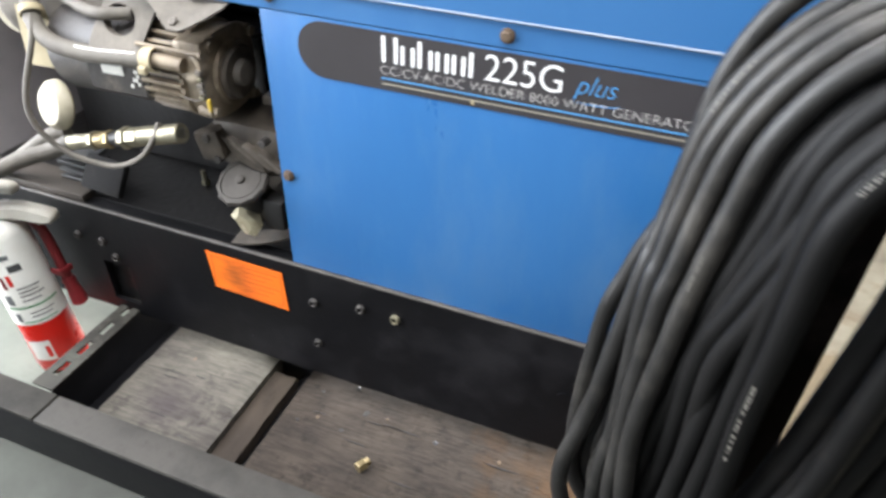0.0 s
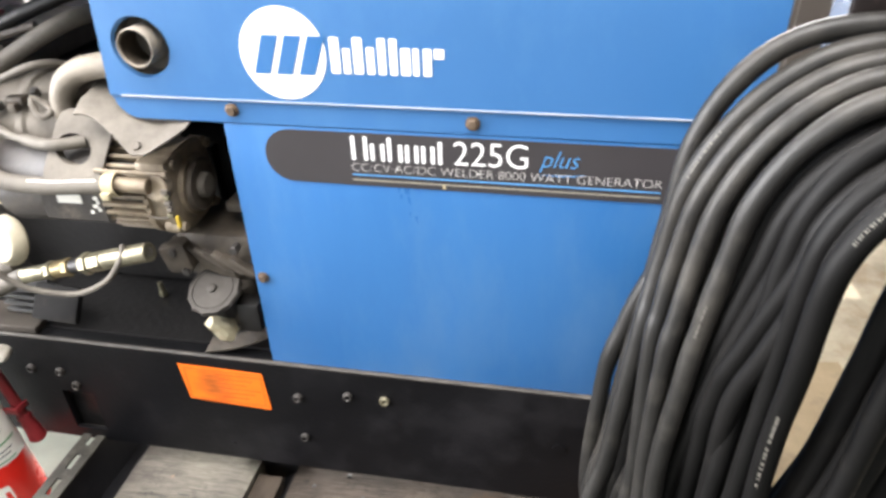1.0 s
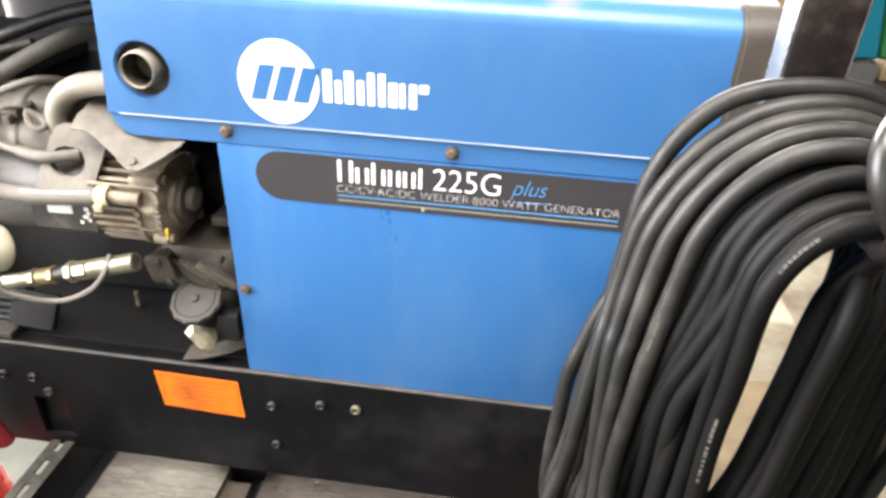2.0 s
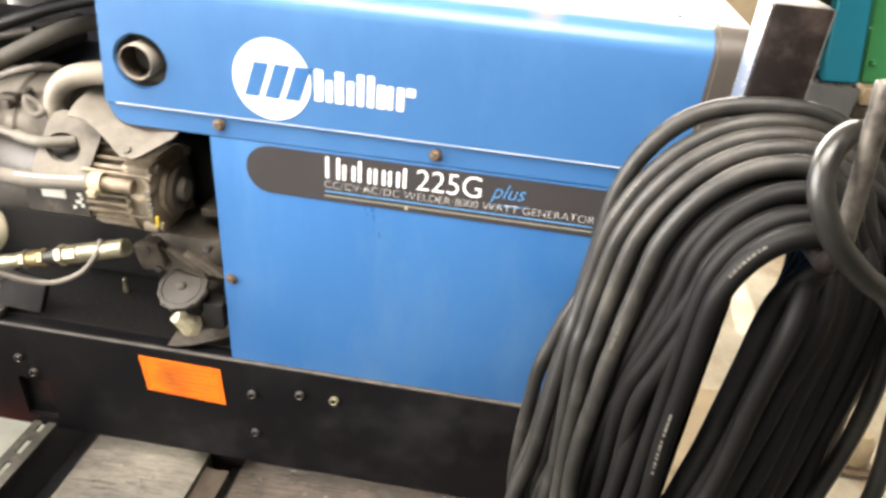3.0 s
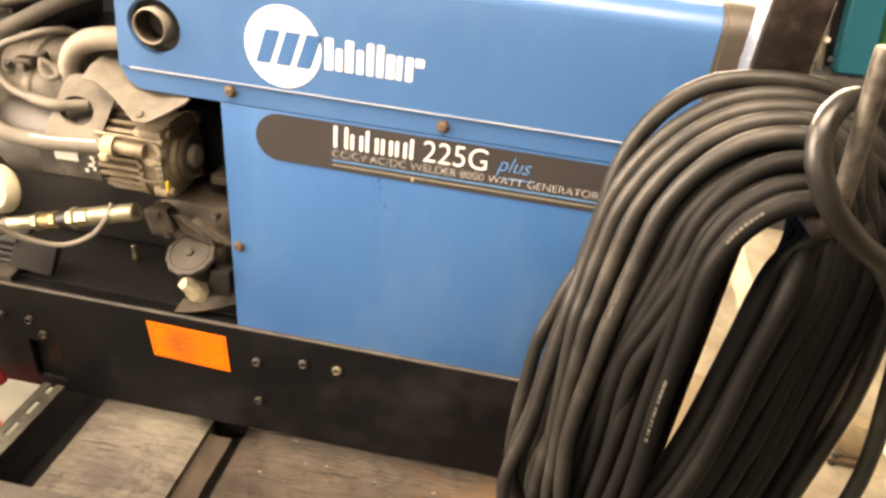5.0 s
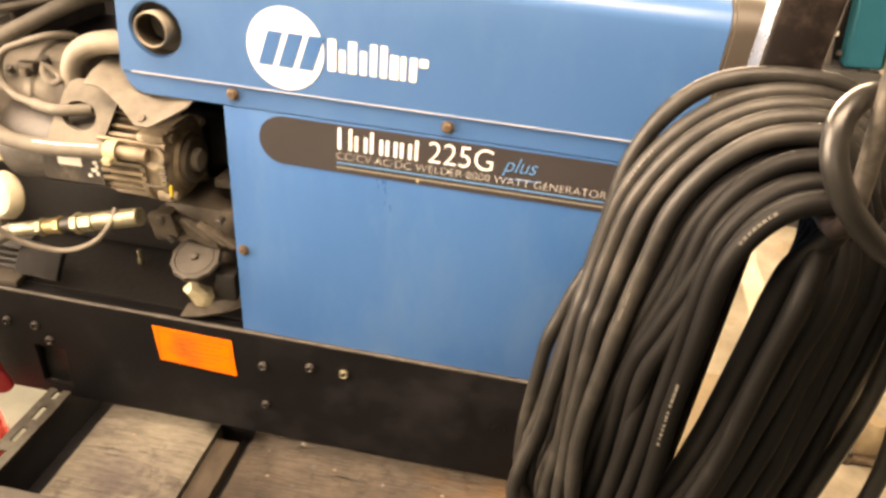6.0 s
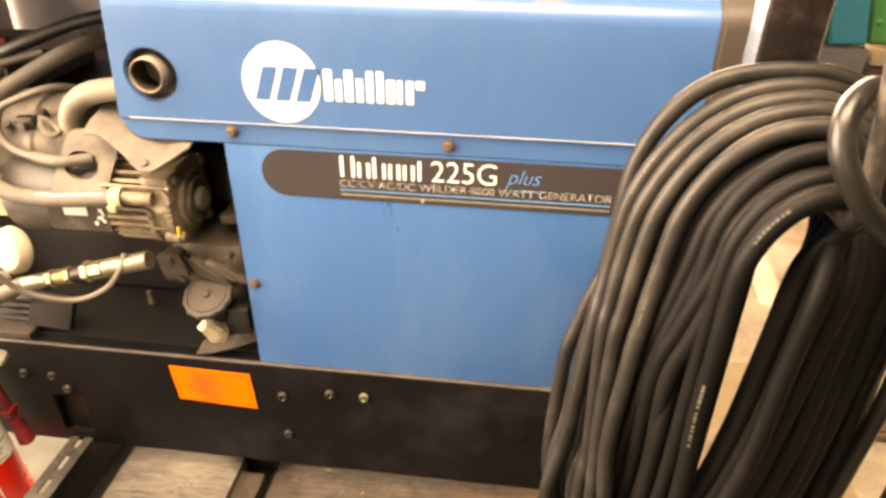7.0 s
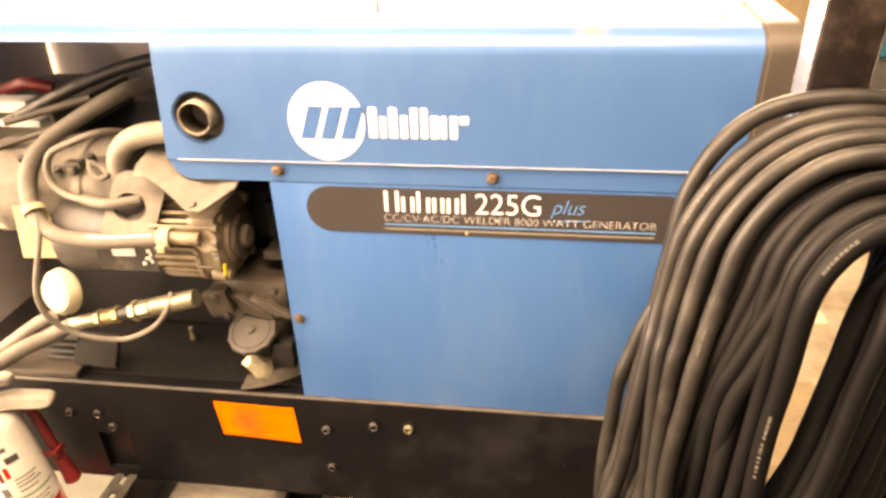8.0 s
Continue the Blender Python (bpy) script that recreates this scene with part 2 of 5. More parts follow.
GREY_BOX = mat("dark_grey_steel", (0.085, 0.085, 0.085), 0.5, 0.2, second=(0.05, 0.05, 0.05), scale=12, bump=0.2)
CAP_GREY = mat("dusty_grey_cap", (0.056, 0.050, 0.044), 0.7, second=(0.032, 0.028, 0.024), scale=24, bump=0.3, fine=150, spec=0.3)
CARTON = mat("brown_board", (0.235, 0.180, 0.110), 0.7, second=(0.17, 0.125, 0.07), scale=14, dirt=(0.11, 0.08, 0.05), dirt_scale=10)
PALE_METAL = mat("pale_painted_metal", (0.46, 0.44, 0.38), 0.5, second=(0.34, 0.31, 0.26), scale=30, dirt=(0.20, 0.17, 0.13), dirt_scale=20, dirt_cut=0.60)

# ---- mesh helpers ----
WORLD = {}


def thing(name, at, label, category, group="", kind=""):
    ob = new(name)
    ob.empty_display_size = 0.05
    ob.location = at
    WORLD[ob] = Matrix.Translation(at)
    return tagged(ob, label, category, group, kind)


def link_mesh(name, bm, material, sharp=38, turn=True):
    me = bpy.data.meshes.new(name)
    if turn:
        bmesh.ops.recalc_face_normals(bm, faces=bm.faces)
    bm.to_mesh(me)
    bm.free()
    me.materials.append(material)
    me.polygons.foreach_set("use_smooth", [True] * len(me.polygons))
    me.set_sharp_from_angle(angle=radians(sharp))
    return me


def part(name, bm, material, parent, label="", turn=True, sharp=38):
    ob = new(name, link_mesh(name, bm, material, sharp, turn))
    ob.parent = parent
    ob.matrix_parent_inverse = WORLD.get(parent, Matrix()).inverted()
    return tagged(ob, label) if label else ob


def single(name, bm, material, label, category="", group="", kind=""):
    return tagged(new(name, link_mesh(name, bm, material)), label, category, group, kind)


def merge(*bms):
    out = bmesh.new()
    for b in bms:
        tmp = bpy.data.meshes.new("tmp")
        b.to_mesh(tmp)
        b.free()
        out.from_mesh(tmp)
        bpy.data.meshes.remove(tmp)
    return out


def box(x0, x1, y0, y1, z0, z1, b=0.002, m=None):
    bm = bmesh.new()
    bmesh.ops.create_cube(bm, size=1)
    bmesh.ops.transform(bm, verts=bm.verts, matrix=Matrix.Translation(((x0 + x1) / 2, (y0 + y1) / 2, (z0 + z1) / 2)) @ Matrix.Diagonal((x1 - x0, y1 - y0, z1 - z0, 1)))
    if b:
        bmesh.ops.bevel(bm, geom=list(bm.edges), offset=b, segments=2, profile=0.6, affect="EDGES")
    if m:
        bmesh.ops.transform(bm, verts=bm.verts, matrix=m)
    return bm


def lathe(profile, m=None, seg=32):
    """Turns (radius, height) pairs about z."""
    bm = bmesh.new()
    rings = []
    for r, h in profile:
        if r < 1e-6:
            rings.append([bm.verts.new((0, 0, h))])
        else:
            rings.append([bm.verts.new((r * math.cos(2 * math.pi * i / seg), r * math.sin(2 * math.pi * i / seg), h)) for i in range(seg)])
    for a, c in zip(rings, rings[1:]):
        for i in range(seg):
            j = (i + 1) % seg
            vs = [a[i % len(a)], a[j % len(a)], c[j % len(c)], c[i % len(c)]]
            vs = list(dict.fromkeys(vs))
            if len(vs) > 2:
                bm.faces.new(vs)
    if m:
        bmesh.ops.transform(bm, verts=bm.verts, matrix=m)
    return bm


def axis(a, b):
    """The pose that carries z onto the way from a to b, with a as its origin."""
    d = Vector(b) - Vector(a)
    return Matrix.Translation(a) @ d.to_track_quat("Z", "Y").to_matrix().to_4x4()


def rod(a, b, r, seg=20, bev=0.001):
    h = (Vector(b) - Vector(a)).length
    return lathe([(0, 0), (r - bev, 0), (r, bev), (r, h - bev), (r - bev, h), (0, h)], axis(a, b), seg)


def curve_points(pts, n=10, closed=False):
    """A smooth run of points through the given ones."""
    p = [Vector(q) for q in pts]
    k = len(p)
    out = []
    for i in range(k if closed else k - 1):
        if closed:
            a, b, c, d = p[i - 1], p[i], p[(i + 1) % k], p[(i + 2) % k]
        else:
            b, c = p[i], p[i + 1]
            a = p[i - 1] if i else b * 2 - c
            d = p[i + 2] if i + 2 < k else c * 2 - b
        for j in range(n):
            t = j / n
            out.append(0.5 * (2 * b + (c - a) * t + (2 * a - 5 * b + 4 * c - d) * t * t + (3 * b - a - 3 * c + d) * t ** 3))
    if not closed:
        out.append(p[-1])
    return out


def tube(pts, r, seg=12, n=10, closed=False, smooth=True, wobble=0.0, seed=0):
    p = curve_points(pts, n, closed) if smooth else [Vector(q) for q in pts]
    k = len(p)
    bm = bmesh.new()
    rings, up = [], Vector((0.13, 0.31, 0.94)).normalized()
    for i in range(k):
        a, b = (p[i - 1], p[(i + 1) % k]) if closed else (p[max(0, i - 1)], p[min(k - 1, i + 1)])
        d = (b - a).normalized()
        up = (up - d * up.dot(d)).normalized()
        side = d.cross(up)
        rr = r * (1 + wobble * noise.noise((p[i] * 30) + Vector((seed, 0, 0))))
        rings.append([bm.verts.new(p[i] + (up * math.cos(2 * math.pi * j / seg) + side * math.sin(2 * math.pi * j / seg)) * rr) for j in range(seg)])
    for i in range(k if closed else k - 1):
        a, b = rings[i], rings[(i + 1) % k]
        shift = 0
        if closed and i == k - 1:
            shift = min(range(seg), key=lambda s: sum((a[j].co - b[(j + s) % seg].co).length for j in range(seg)))
        for j in range(seg):
            bm.faces.new((a[j], a[(j + 1) % seg], b[(j + 1 + shift) % seg], b[(j + shift) % seg]))
    if not closed:
        bm.faces.new(rings[0])
        bm.faces.new(list(reversed(rings[-1])))
    return bm


def thicken(bm, t):
    """Gives an open sheet thickness inwards, against its normals."""
    bm.normal_update()
    inner = {v: bm.verts.new(v.co - v.normal * t) for v in list(bm.verts)}
    rim = [e for e in bm.edges if e.is_boundary]
    rims = [(e.verts[0], e.verts[1]) for e in rim]
    for f in list(bm.faces):
        bm.faces.new([inner[v] for v in reversed(f.verts)])
    for a, b in rims:
        bm.faces.new((a, b, inner[b], inner[a]))
    return bm


def slab(outline, y0, y1, bev=0.0):
    """An (x, z) outline given thickness in y."""
    bm = bmesh.new()
    f = bm.faces.new([bm.verts.new((x, y0, z)) for x, z in outline])
    ext = bmesh.ops.extrude_face_region(bm, geom=[f])
    bmesh.ops.translate(bm, verts=[g for g in ext["geom"] if isinstance(g, bmesh.types.BMVert)], vec=(0, y1 - y0, 0))
    if bev:
        bmesh.ops.bevel(bm, geom=list(bm.edges), offset=bev, segments=1, affect="EDGES")
    return bm


def round_rect(x0, x1, z0, z1, r, n=6):
    pts = []
    for cx, cz, a0 in ((x1 - r, z1 - r, 0), (x0 + r, z1 - r, 90), (x0 + r, z0 + r, 180), (x1 - r, z0 + r, 270)):
        for i in range(n + 1):
            a = radians(a0 + 90 * i / n)
            pts.append((cx + r * math.cos(a), cz + r * math.sin(a)))
    return pts


def lumpy(bm, amount, scale, seed):
    """Pushes a smooth casting about, like caked dust and dents."""
    bmesh.ops.subdivide_edges(bm, edges=[e for e in bm.edges if e.calc_length() > 0.03], cuts=4, use_grid_fill=True)
    bm.normal_update()
    for v in bm.verts:
        v.co += v.normal * amount * noise.noise(v.co * scale + Vector((seed, 0, 0)))
    return bm


def hexagon(a, b, r, bev=0.0008):
    h = (Vector(b) - Vector(a)).length
    return lathe([(0, 0), (r - bev, 0), (r, bev), (r, h - bev), (r - bev, h), (0, h)], axis(a, b), 6)


def lettering(text, x, z, width, height, y, material, parent, name, shear=0.0, thin=0.0):
    """Built-in lettering, flat on the front, its lower left corner at (x, z)."""
    cu = bpy.data.curves.new(name, "FONT")
    cu.body, cu.extrude, cu.shear, cu.offset = text, 0.0, shear, -thin
    ob = new(name, cu)
    bpy.context.view_layer.update()
    me = bpy.data.meshes.new_from_object(ob.evaluated_get(bpy.context.evaluated_depsgraph_get()))
    bpy.data.objects.remove(ob)
    co = [v.co for v in me.vertices]
    x0, x1 = min(c.x for c in co), max(c.x for c in co)
    y0, y1 = min(c.y for c in co), max(c.y for c in co)
    for v in me.vertices:
        v.co = Vector((x + (v.co.x - x0) / (x1 - x0) * width, y, z + (v.co.y - y0) / (y1 - y0) * height))
    me.materials.clear()
    me.materials.append(material)
    out = new(name, me)
    out.parent = parent
    out.matrix_parent_inverse = WORLD.get(parent, Matrix()).inverted()
    return out


FLOOR, DECK, FLANGE = -0.20, -0.14, -0.088

# ---- the shop ----
single("floor", box(-6, 6, -5, 12, FLOOR - 0.2, FLOOR, 0), CONCRETE, "worn shop concrete floor with brown stains", "floor", kind="structure")
single("floor_apron", box(-4, 4.5, -4.4, -0.262, FLOOR - 0.05, FLOOR + 0.004, 0), APRON, "worn green-grey painted floor in front of the skid", "floor", kind="structure")
single("ceiling", merge(box(-3.4, 5.2, -0.1, 4.3, 3.2, 3.35, 0), box(-3.4, 5.2, -4.7, -1.7, 3.2, 3.35, 0), box(-3.4, -1.9, -1.7, -0.1, 3.2, 3.35, 0), box(1.1, 5.2, -1.7, -0.1, 3.2, 3.35, 0)), WALL, "plain shop ceiling with an open roof light", "ceiling", kind="structure")


def wall_with_door(name, x0, x1, y0, y1, d0, d1, top, along):
    """A wall with one open doorway from d0 to d1 along x or y."""
    if along == "x":
        bm = merge(box(x0, d0, y0, y1, FLOOR, 3.2, 0), box(d1, x1, y0, y1, FLOOR, 3.2, 0), box(d0, d1, y0, y1, top, 3.2, 0))
    else:
        bm = merge(box(x0, x1, y0, d0, FLOOR, 3.2, 0), box(x0, x1, d1, y1, FLOOR, 3.2, 0), box(x0, x1, d0, d1, top, 3.2, 0))
    single(name, bm, WALL, "plain painted shop wall with an open doorway", "wall", kind="structure")


# the doorways are assumed, placed on the sides the light comes from
wall_with_door("wall_north", -3.4, 5.2, 4.1, 4.3, -2.9, 2.6, 2.6, "x")
wall_with_door("wall_south", -3.4, 5.2, -4.7, -4.5, -3.1, 0.4, 2.8, "x")
wall_with_door("wall_west", -3.4, -3.2, -4.5, 4.1, -2.55, 0.55, 2.8, "y")
single("wall_east", box(5.0, 5.2, -4.5, 4.1, FLOOR, 3.2, 0), WALL, "plain painted shop wall", "wall", kind="structure")

# ---- the skid: planks, angle, channel, rail ----
rail = thing("mounting_rail", (0.1, 0.03, -0.10), "long black painted steel mounting rail under the generator, dusty top edge", "rail")


def rail_face():
    """The web of the channel with its square access hole."""
    xs, zs = [-1.0, -0.399, -0.340, 0.66], [-0.097, -0.072, 0.016, 0.132]
    bm = bmesh.new()
    for i in range(3):
        for j in range(3):
            if (i, j) == (1, 1):
                continue
            bm.faces.new([bm.verts.new((x, -0.005, z)) for x, z in ((xs[i], zs[j]), (xs[i + 1], zs[j]), (xs[i + 1], zs[j + 1]), (xs[i], zs[j + 1]))])
    bmesh.ops.remove_doubles(bm, verts=bm.verts, dist=1e-5)
    ext = bmesh.ops.extrude_face_region(bm, geom=list(bm.faces))
    bmesh.ops.translate(bm, verts=[g for g in ext["geom"] if isinstance(g, bmesh.types.BMVert)], vec=(0, 0.007, 0))
    return bm


part("web", rail_face(), BLACK, rail)
part("top_flange", box(-1.0, 0.66, 0.0025, 0.075, 0.125, 0.132, 0.002), BLACK, rail)
part("top_edge", tube([(-1.0, -0.0025, 0.1305), (0.66, -0.0025, 0.1305)], 0.0034, 8, 1, smooth=False), EDGE, rail, "dusty worn top edge")
# added dark plate that keeps light from behind out of the square hole
part("hole_backing", box(-0.406, -0.333, 0.014, 0.018, -0.085, 0.022, 0), ENGINE, rail)
part("bottom_flange", box(-1.0, 0.66, 0.003, 0.018, -0.097, -0.089, 0.002), BLACK, rail)
part("stiffener", box(-0.42, -0.405, 0.003, 0.07, -0.09, 0.12, 0.002), BLACK, rail)
for x, z, r in ((0.032, 0.066, 0.0078), (0.114, 0.081, 0.0078), (0.172, 0.081, 0.0080), (0.032, -0.022, 0.0074), (-0.384, 0.062, 0.008), (-0.363, 0.034, 0.008), (-0.437, 0.062, 0.008)):
    head = axis((x, -0.005, z), (x, -0.02, z))
    bm = lathe([(r * 0.46, 0), (r, 0), (r, 0.0030), (r * 0.88, 0.0062), (r * 0.62, 0.0066), (r * 0.50, 0.0045), (r * 0.46, 0)], head, 20)
    # bolts left of zero stand in shade, which their dark material carries
    part("bolt", bm, ZINC if 0.15 < x else RUST_GREY if x > 0 else MOTOR, rail, "dulled socket-head bolt, the left ones darkened for shade")
for x, z, r in ((0.437, 0.022, 0.010), (-0.10, -0.062, 0.004)):
    part("bolt_hole", lathe([(0, 0), (r, 0), (r, 0.0012), (0, 0.0012)], axis((x, -0.0052, z), (x, -0.02, z)), 16), BLACK, rail)
# added block that stops the lit floor showing through behind the slat
part("foot", box(-0.105, 0.014, 0.040, 0.058, FLOOR + 0.0005, 0.126, 0.002), BLACK, rail)
# orange sticker: slightly skewed, with faint print bars
st = slab([(-0.161, 0.110), (-0.021, 0.107), (-0.017, 0.031), (-0.155, 0.037)], -0.0052, -0.0062)
sticker = part("sticker", st, ORANGE, rail, "faded orange warning sticker, print worn away")
for i in range(6):
    z = 0.096 - i * 0.0095
    part("print_bar", box(-0.10 + 0.004 * (i % 2), -0.028 - 0.012 * (i % 3), -0.0066, -0.0062, z, z + 0.0016, 0), mat("worn_orange_print", (0.42, 0.070, 0.004), 0.6, scale=60) if i == 0 else bpy.data.materials["worn_orange_print"], sticker)

for x0, x1, z0, z1 in ((-0.154, -0.025, 0.1028, 0.1040), (-0.149, -0.024, 0.0385, 0.0397), (-0.1525, -0.1513, 0.040, 0.103), (-0.0252, -0.0240, 0.040, 0.103)):
    part("print_bar", box(x0, x1, -0.0066, -0.0062, z0, z1, 0), bpy.data.materials["worn_orange_print"], sticker)

# angle bearer with slotted flange, at the end of the planks
bearer = thing("slotted_angle", (-0.36, -0.1, FLOOR), "dark steel slotted angle lying on the floor", "angle bar")


def slotted_flange():
    """The flat leg with its row of long slots."""
    x0, x1, s0, s1 = -0.392, -0.350, -0.377, -0.366
    ys = [-0.212]
    for k in range(4):
        ys += [-0.185 + k * 0.052, -0.153 + k * 0.052]
    ys.append(0.32)
    bm = bmesh.new()
    xs = [x0, s0, s1, x1]
    for i in range(3):
        for j in range(len(ys) - 1):
            if i == 1 and j % 2 == 1:
                continue
            bm.faces.new([bm.verts.new(c) for c in ((xs[i], ys[j], FLANGE), (xs[i + 1], ys[j], FLANGE), (xs[i + 1], ys[j + 1], FLANGE), (xs[i], ys[j + 1], FLANGE))])
    bmesh.ops.remove_doubles(bm, verts=bm.verts, dist=1e-5)
    ext = bmesh.ops.extrude_face_region(bm, geom=list(bm.faces))
    bmesh.ops.translate(bm, verts=[g for g in ext["geom"] if isinstance(g, bmesh.types.BMVert)], vec=(0, 0, -0.004))
    return bm


part("flange", slotted_flange(), FLANGE_STEEL, bearer, "worn grey flange with long slots")
part("leg", box(-0.354, -0.350, -0.212, 0.32, FLOOR, FLANGE - 0.004, 0), BLACK, bearer)
# black strips on the floor stand in for the deep shade in the gaps
for x0, x1 in ((-0.349, -0.294), (-0.041, -0.005)):
    single("bearer", box(x0, x1, -0.205, 0.32, FLOOR, FLOOR + 0.022, 0.002), BLACK, "black strip added for the shade in the gap between the boards", "beam", "bearers of the skid")
single("floor_patch", box(-1.3, -0.358, -0.258, 0.7, FLOOR - 0.02, FLOOR + 0.004, 0), PLATE, "pale green painted floor, scuffed and dusty", "floor", kind="structure")

curb = thing("edge_channel", (-0.2, -0.24, FLOOR), "grey worn steel channel along the edge of the planks", "channel")
part("channel_top", box(-0.334, 1.2, -0.268, -0.214, FLANGE - 0.014, FLANGE - 0.004, 0.003), CURB, curb)
part("channel_top", box(-1.1, -0.337, -0.268, -0.214, FLANGE - 0.012, FLANGE - 0.003, 0.003), CURB, curb)
part("channel_side", box(-1.1, 1.2, -0.266, -0.258, FLOOR, FLANGE - 0.014, 0.001), BLACK, curb)


def plank(x0, x1, y0, y1, z0, z1, seed):
    """A board with an uneven, worn outline."""
    bm = bmesh.new()
    nx, ny = max(4, int((x1 - x0) / 0.02)), max(4, int((y1 - y0) / 0.02))
    grid = []
    for j in range(ny + 1):
        row = []
        for i in range(nx + 1):
            x, y = x0 + (x1 - x0) * i / nx, y0 + (y1 - y0) * j / ny
            e = 0.0022 * noise.noise(Vector((x * 35, y * 35, seed)))
            edge = i in (0, nx) or j in (0, ny)
            row.append(bm.verts.new((x + (e if i in (0, nx) else 0), y + (e if j in (0, ny) else 0), z1 + 0.0012 * noise.noise(Vector((x * 9, y * 40, seed))) - (0.0018 if edge else 0))))
        grid.append(row)
    for j in range(ny):
        for i in range(nx):
            bm.faces.new((grid[j][i], grid[j][i + 1], grid[j + 1][i + 1], grid[j + 1][i]))
    rim = [e for e in bm.edges if e.is_boundary]
    ext = bmesh.ops.extrude_edge_only(bm, edges=rim)
    for v in [g for g in ext["geom"] if isinstance(g, bmesh.types.BMVert)]:
        v.co.z = z0
    return bm


BOARDS = []
for k, (x0, x1, y0, y1, z0, z1, m, lab) in enumerate((
        (-0.298, -0.080, -0.206, 0.036, FLOOR, DECK, WOOD, "grey weathered plywood board with dark stains"),
        (-0.010, 0.610, -0.206, 0.036, FLOOR, DECK - 0.001, WOOD_B, "wide weathered board with grain cracks and small knots"),
        (-0.0785, -0.034, -0.206, 0.010, FLOOR, DECK - 0.012, WOOD_DARK, "narrow dark stained slat between the boards"))):
    BOARDS.append(single("plank", plank(x0, x1, y0, y1, z0, z1, k * 7), m, lab, "plank", "boards of the skid"))
for board, x0, x1, z in ((BOARDS[0], -0.2975, -0.0805, DECK - 0.0016), (BOARDS[1], -0.0095, 0.6095, DECK - 0.0026)):
    part("worn_rim", tube([(x0 + (x1 - x0) * i / 6, 0.0350 + 0.0006 * math.sin(7.3 * i + 20 * x0), z) for i in range(7)], 0.0013, 6, 3), RIM_WOOD, board, "pale worn arris of the board")
for x, y in ((0.087, 0.004), (0.16, -0.02), (0.36, -0.03), (0.05, -0.06), (-0.22, -0.03), (-0.11, -0.05)):
    if y < 0:
        single("nail_head", lathe([(0, 0), (0.0035, 0), (0.003, 0.0012), (0, 0.0014)], Matrix.Translation((x, y, DECK - 0.0012)), 12), RUST, "rusty nail head in the board", "nail", "nails in the boards")
for x, y, r in ((0.086, 0.021, 0.0050), (0.032, -0.008, 0.0032), (0.122, -0.026, 0.0036), (0.253, -0.034, 0.0042)):
    part("knot", lathe([(0, -0.006), (r * 0.8, -0.006), (r, 0), (r * 0.7, 0.0006), (0, 0.0006)], Matrix.Translation((x, y, DECK - 0.0006)), 9), ENGINE, BOARDS[1])
marks = random.Random(21)
for k in range(26):
    wide = k % 3 == 0
    x, y = marks.uniform(0.01, 0.55), marks.uniform(-0.19, -0.015)
    if k > 18:
        x = marks.uniform(-0.285, -0.09)
    a = marks.uniform(0.0025, 0.005) if wide else marks.uniform(0.010, 0.032)
    b = a * 0.8 if wide else marks.uniform(0.0007, 0.0013)
    z = DECK + (0.0008 if x < 0 else -0.0002)
    bm = bmesh.new()
    bm.faces.new([bm.verts.new((x + a * math.cos(2 * math.pi * i / 10) * (1 + 0.2 * marks.uniform(-1, 1)), y + b * math.sin(2 * math.pi * i / 10), z)) for i in range(10)])
    ext_m = bmesh.ops.extrude_face_region(bm, geom=list(bm.faces))
    bmesh.ops.translate(bm, verts=[g for g in ext_m["geom"] if isinstance(g, bmesh.types.BMVert)], vec=(0, 0, -0.003))
    part("knot" if wide else "crack", bm, ENGINE, BOARDS[0] if x < 0 else BOARDS[1])
nut = thing("brass_fitting", (0.165, -0.122, DECK), "small loose brass hose fitting lying on the board", "fitting")
q = pose(0.165, -0.122, DECK + 0.0095, 0, 0, 62)
part("hex", merge(hexagon(q @ Vector((-0.010, 0, 0)), q @ Vector((0.004, 0, 0)), 0.0095)), BRASS, nut)
part("thread", lathe([(0, 0), (0.0062, 0), (0.0068, 0.002), (0.006, 0.003), (0.0068, 0.004), (0.006, 0.005), (0.0068, 0.006), (0.006, 0.008), (0, 0.008)], axis(q @ Vector((0.004, 0, 0)), q @ Vector((0.02, 0, 0))), 16), BRASS, nut)

# ---- welder generator ----
welder = thing("welder_generator", (0.0, 0.25, 0.132), "blue engine-driven welder generator with its engine door removed", "generator")
XL, XR = -0.66, 0.612


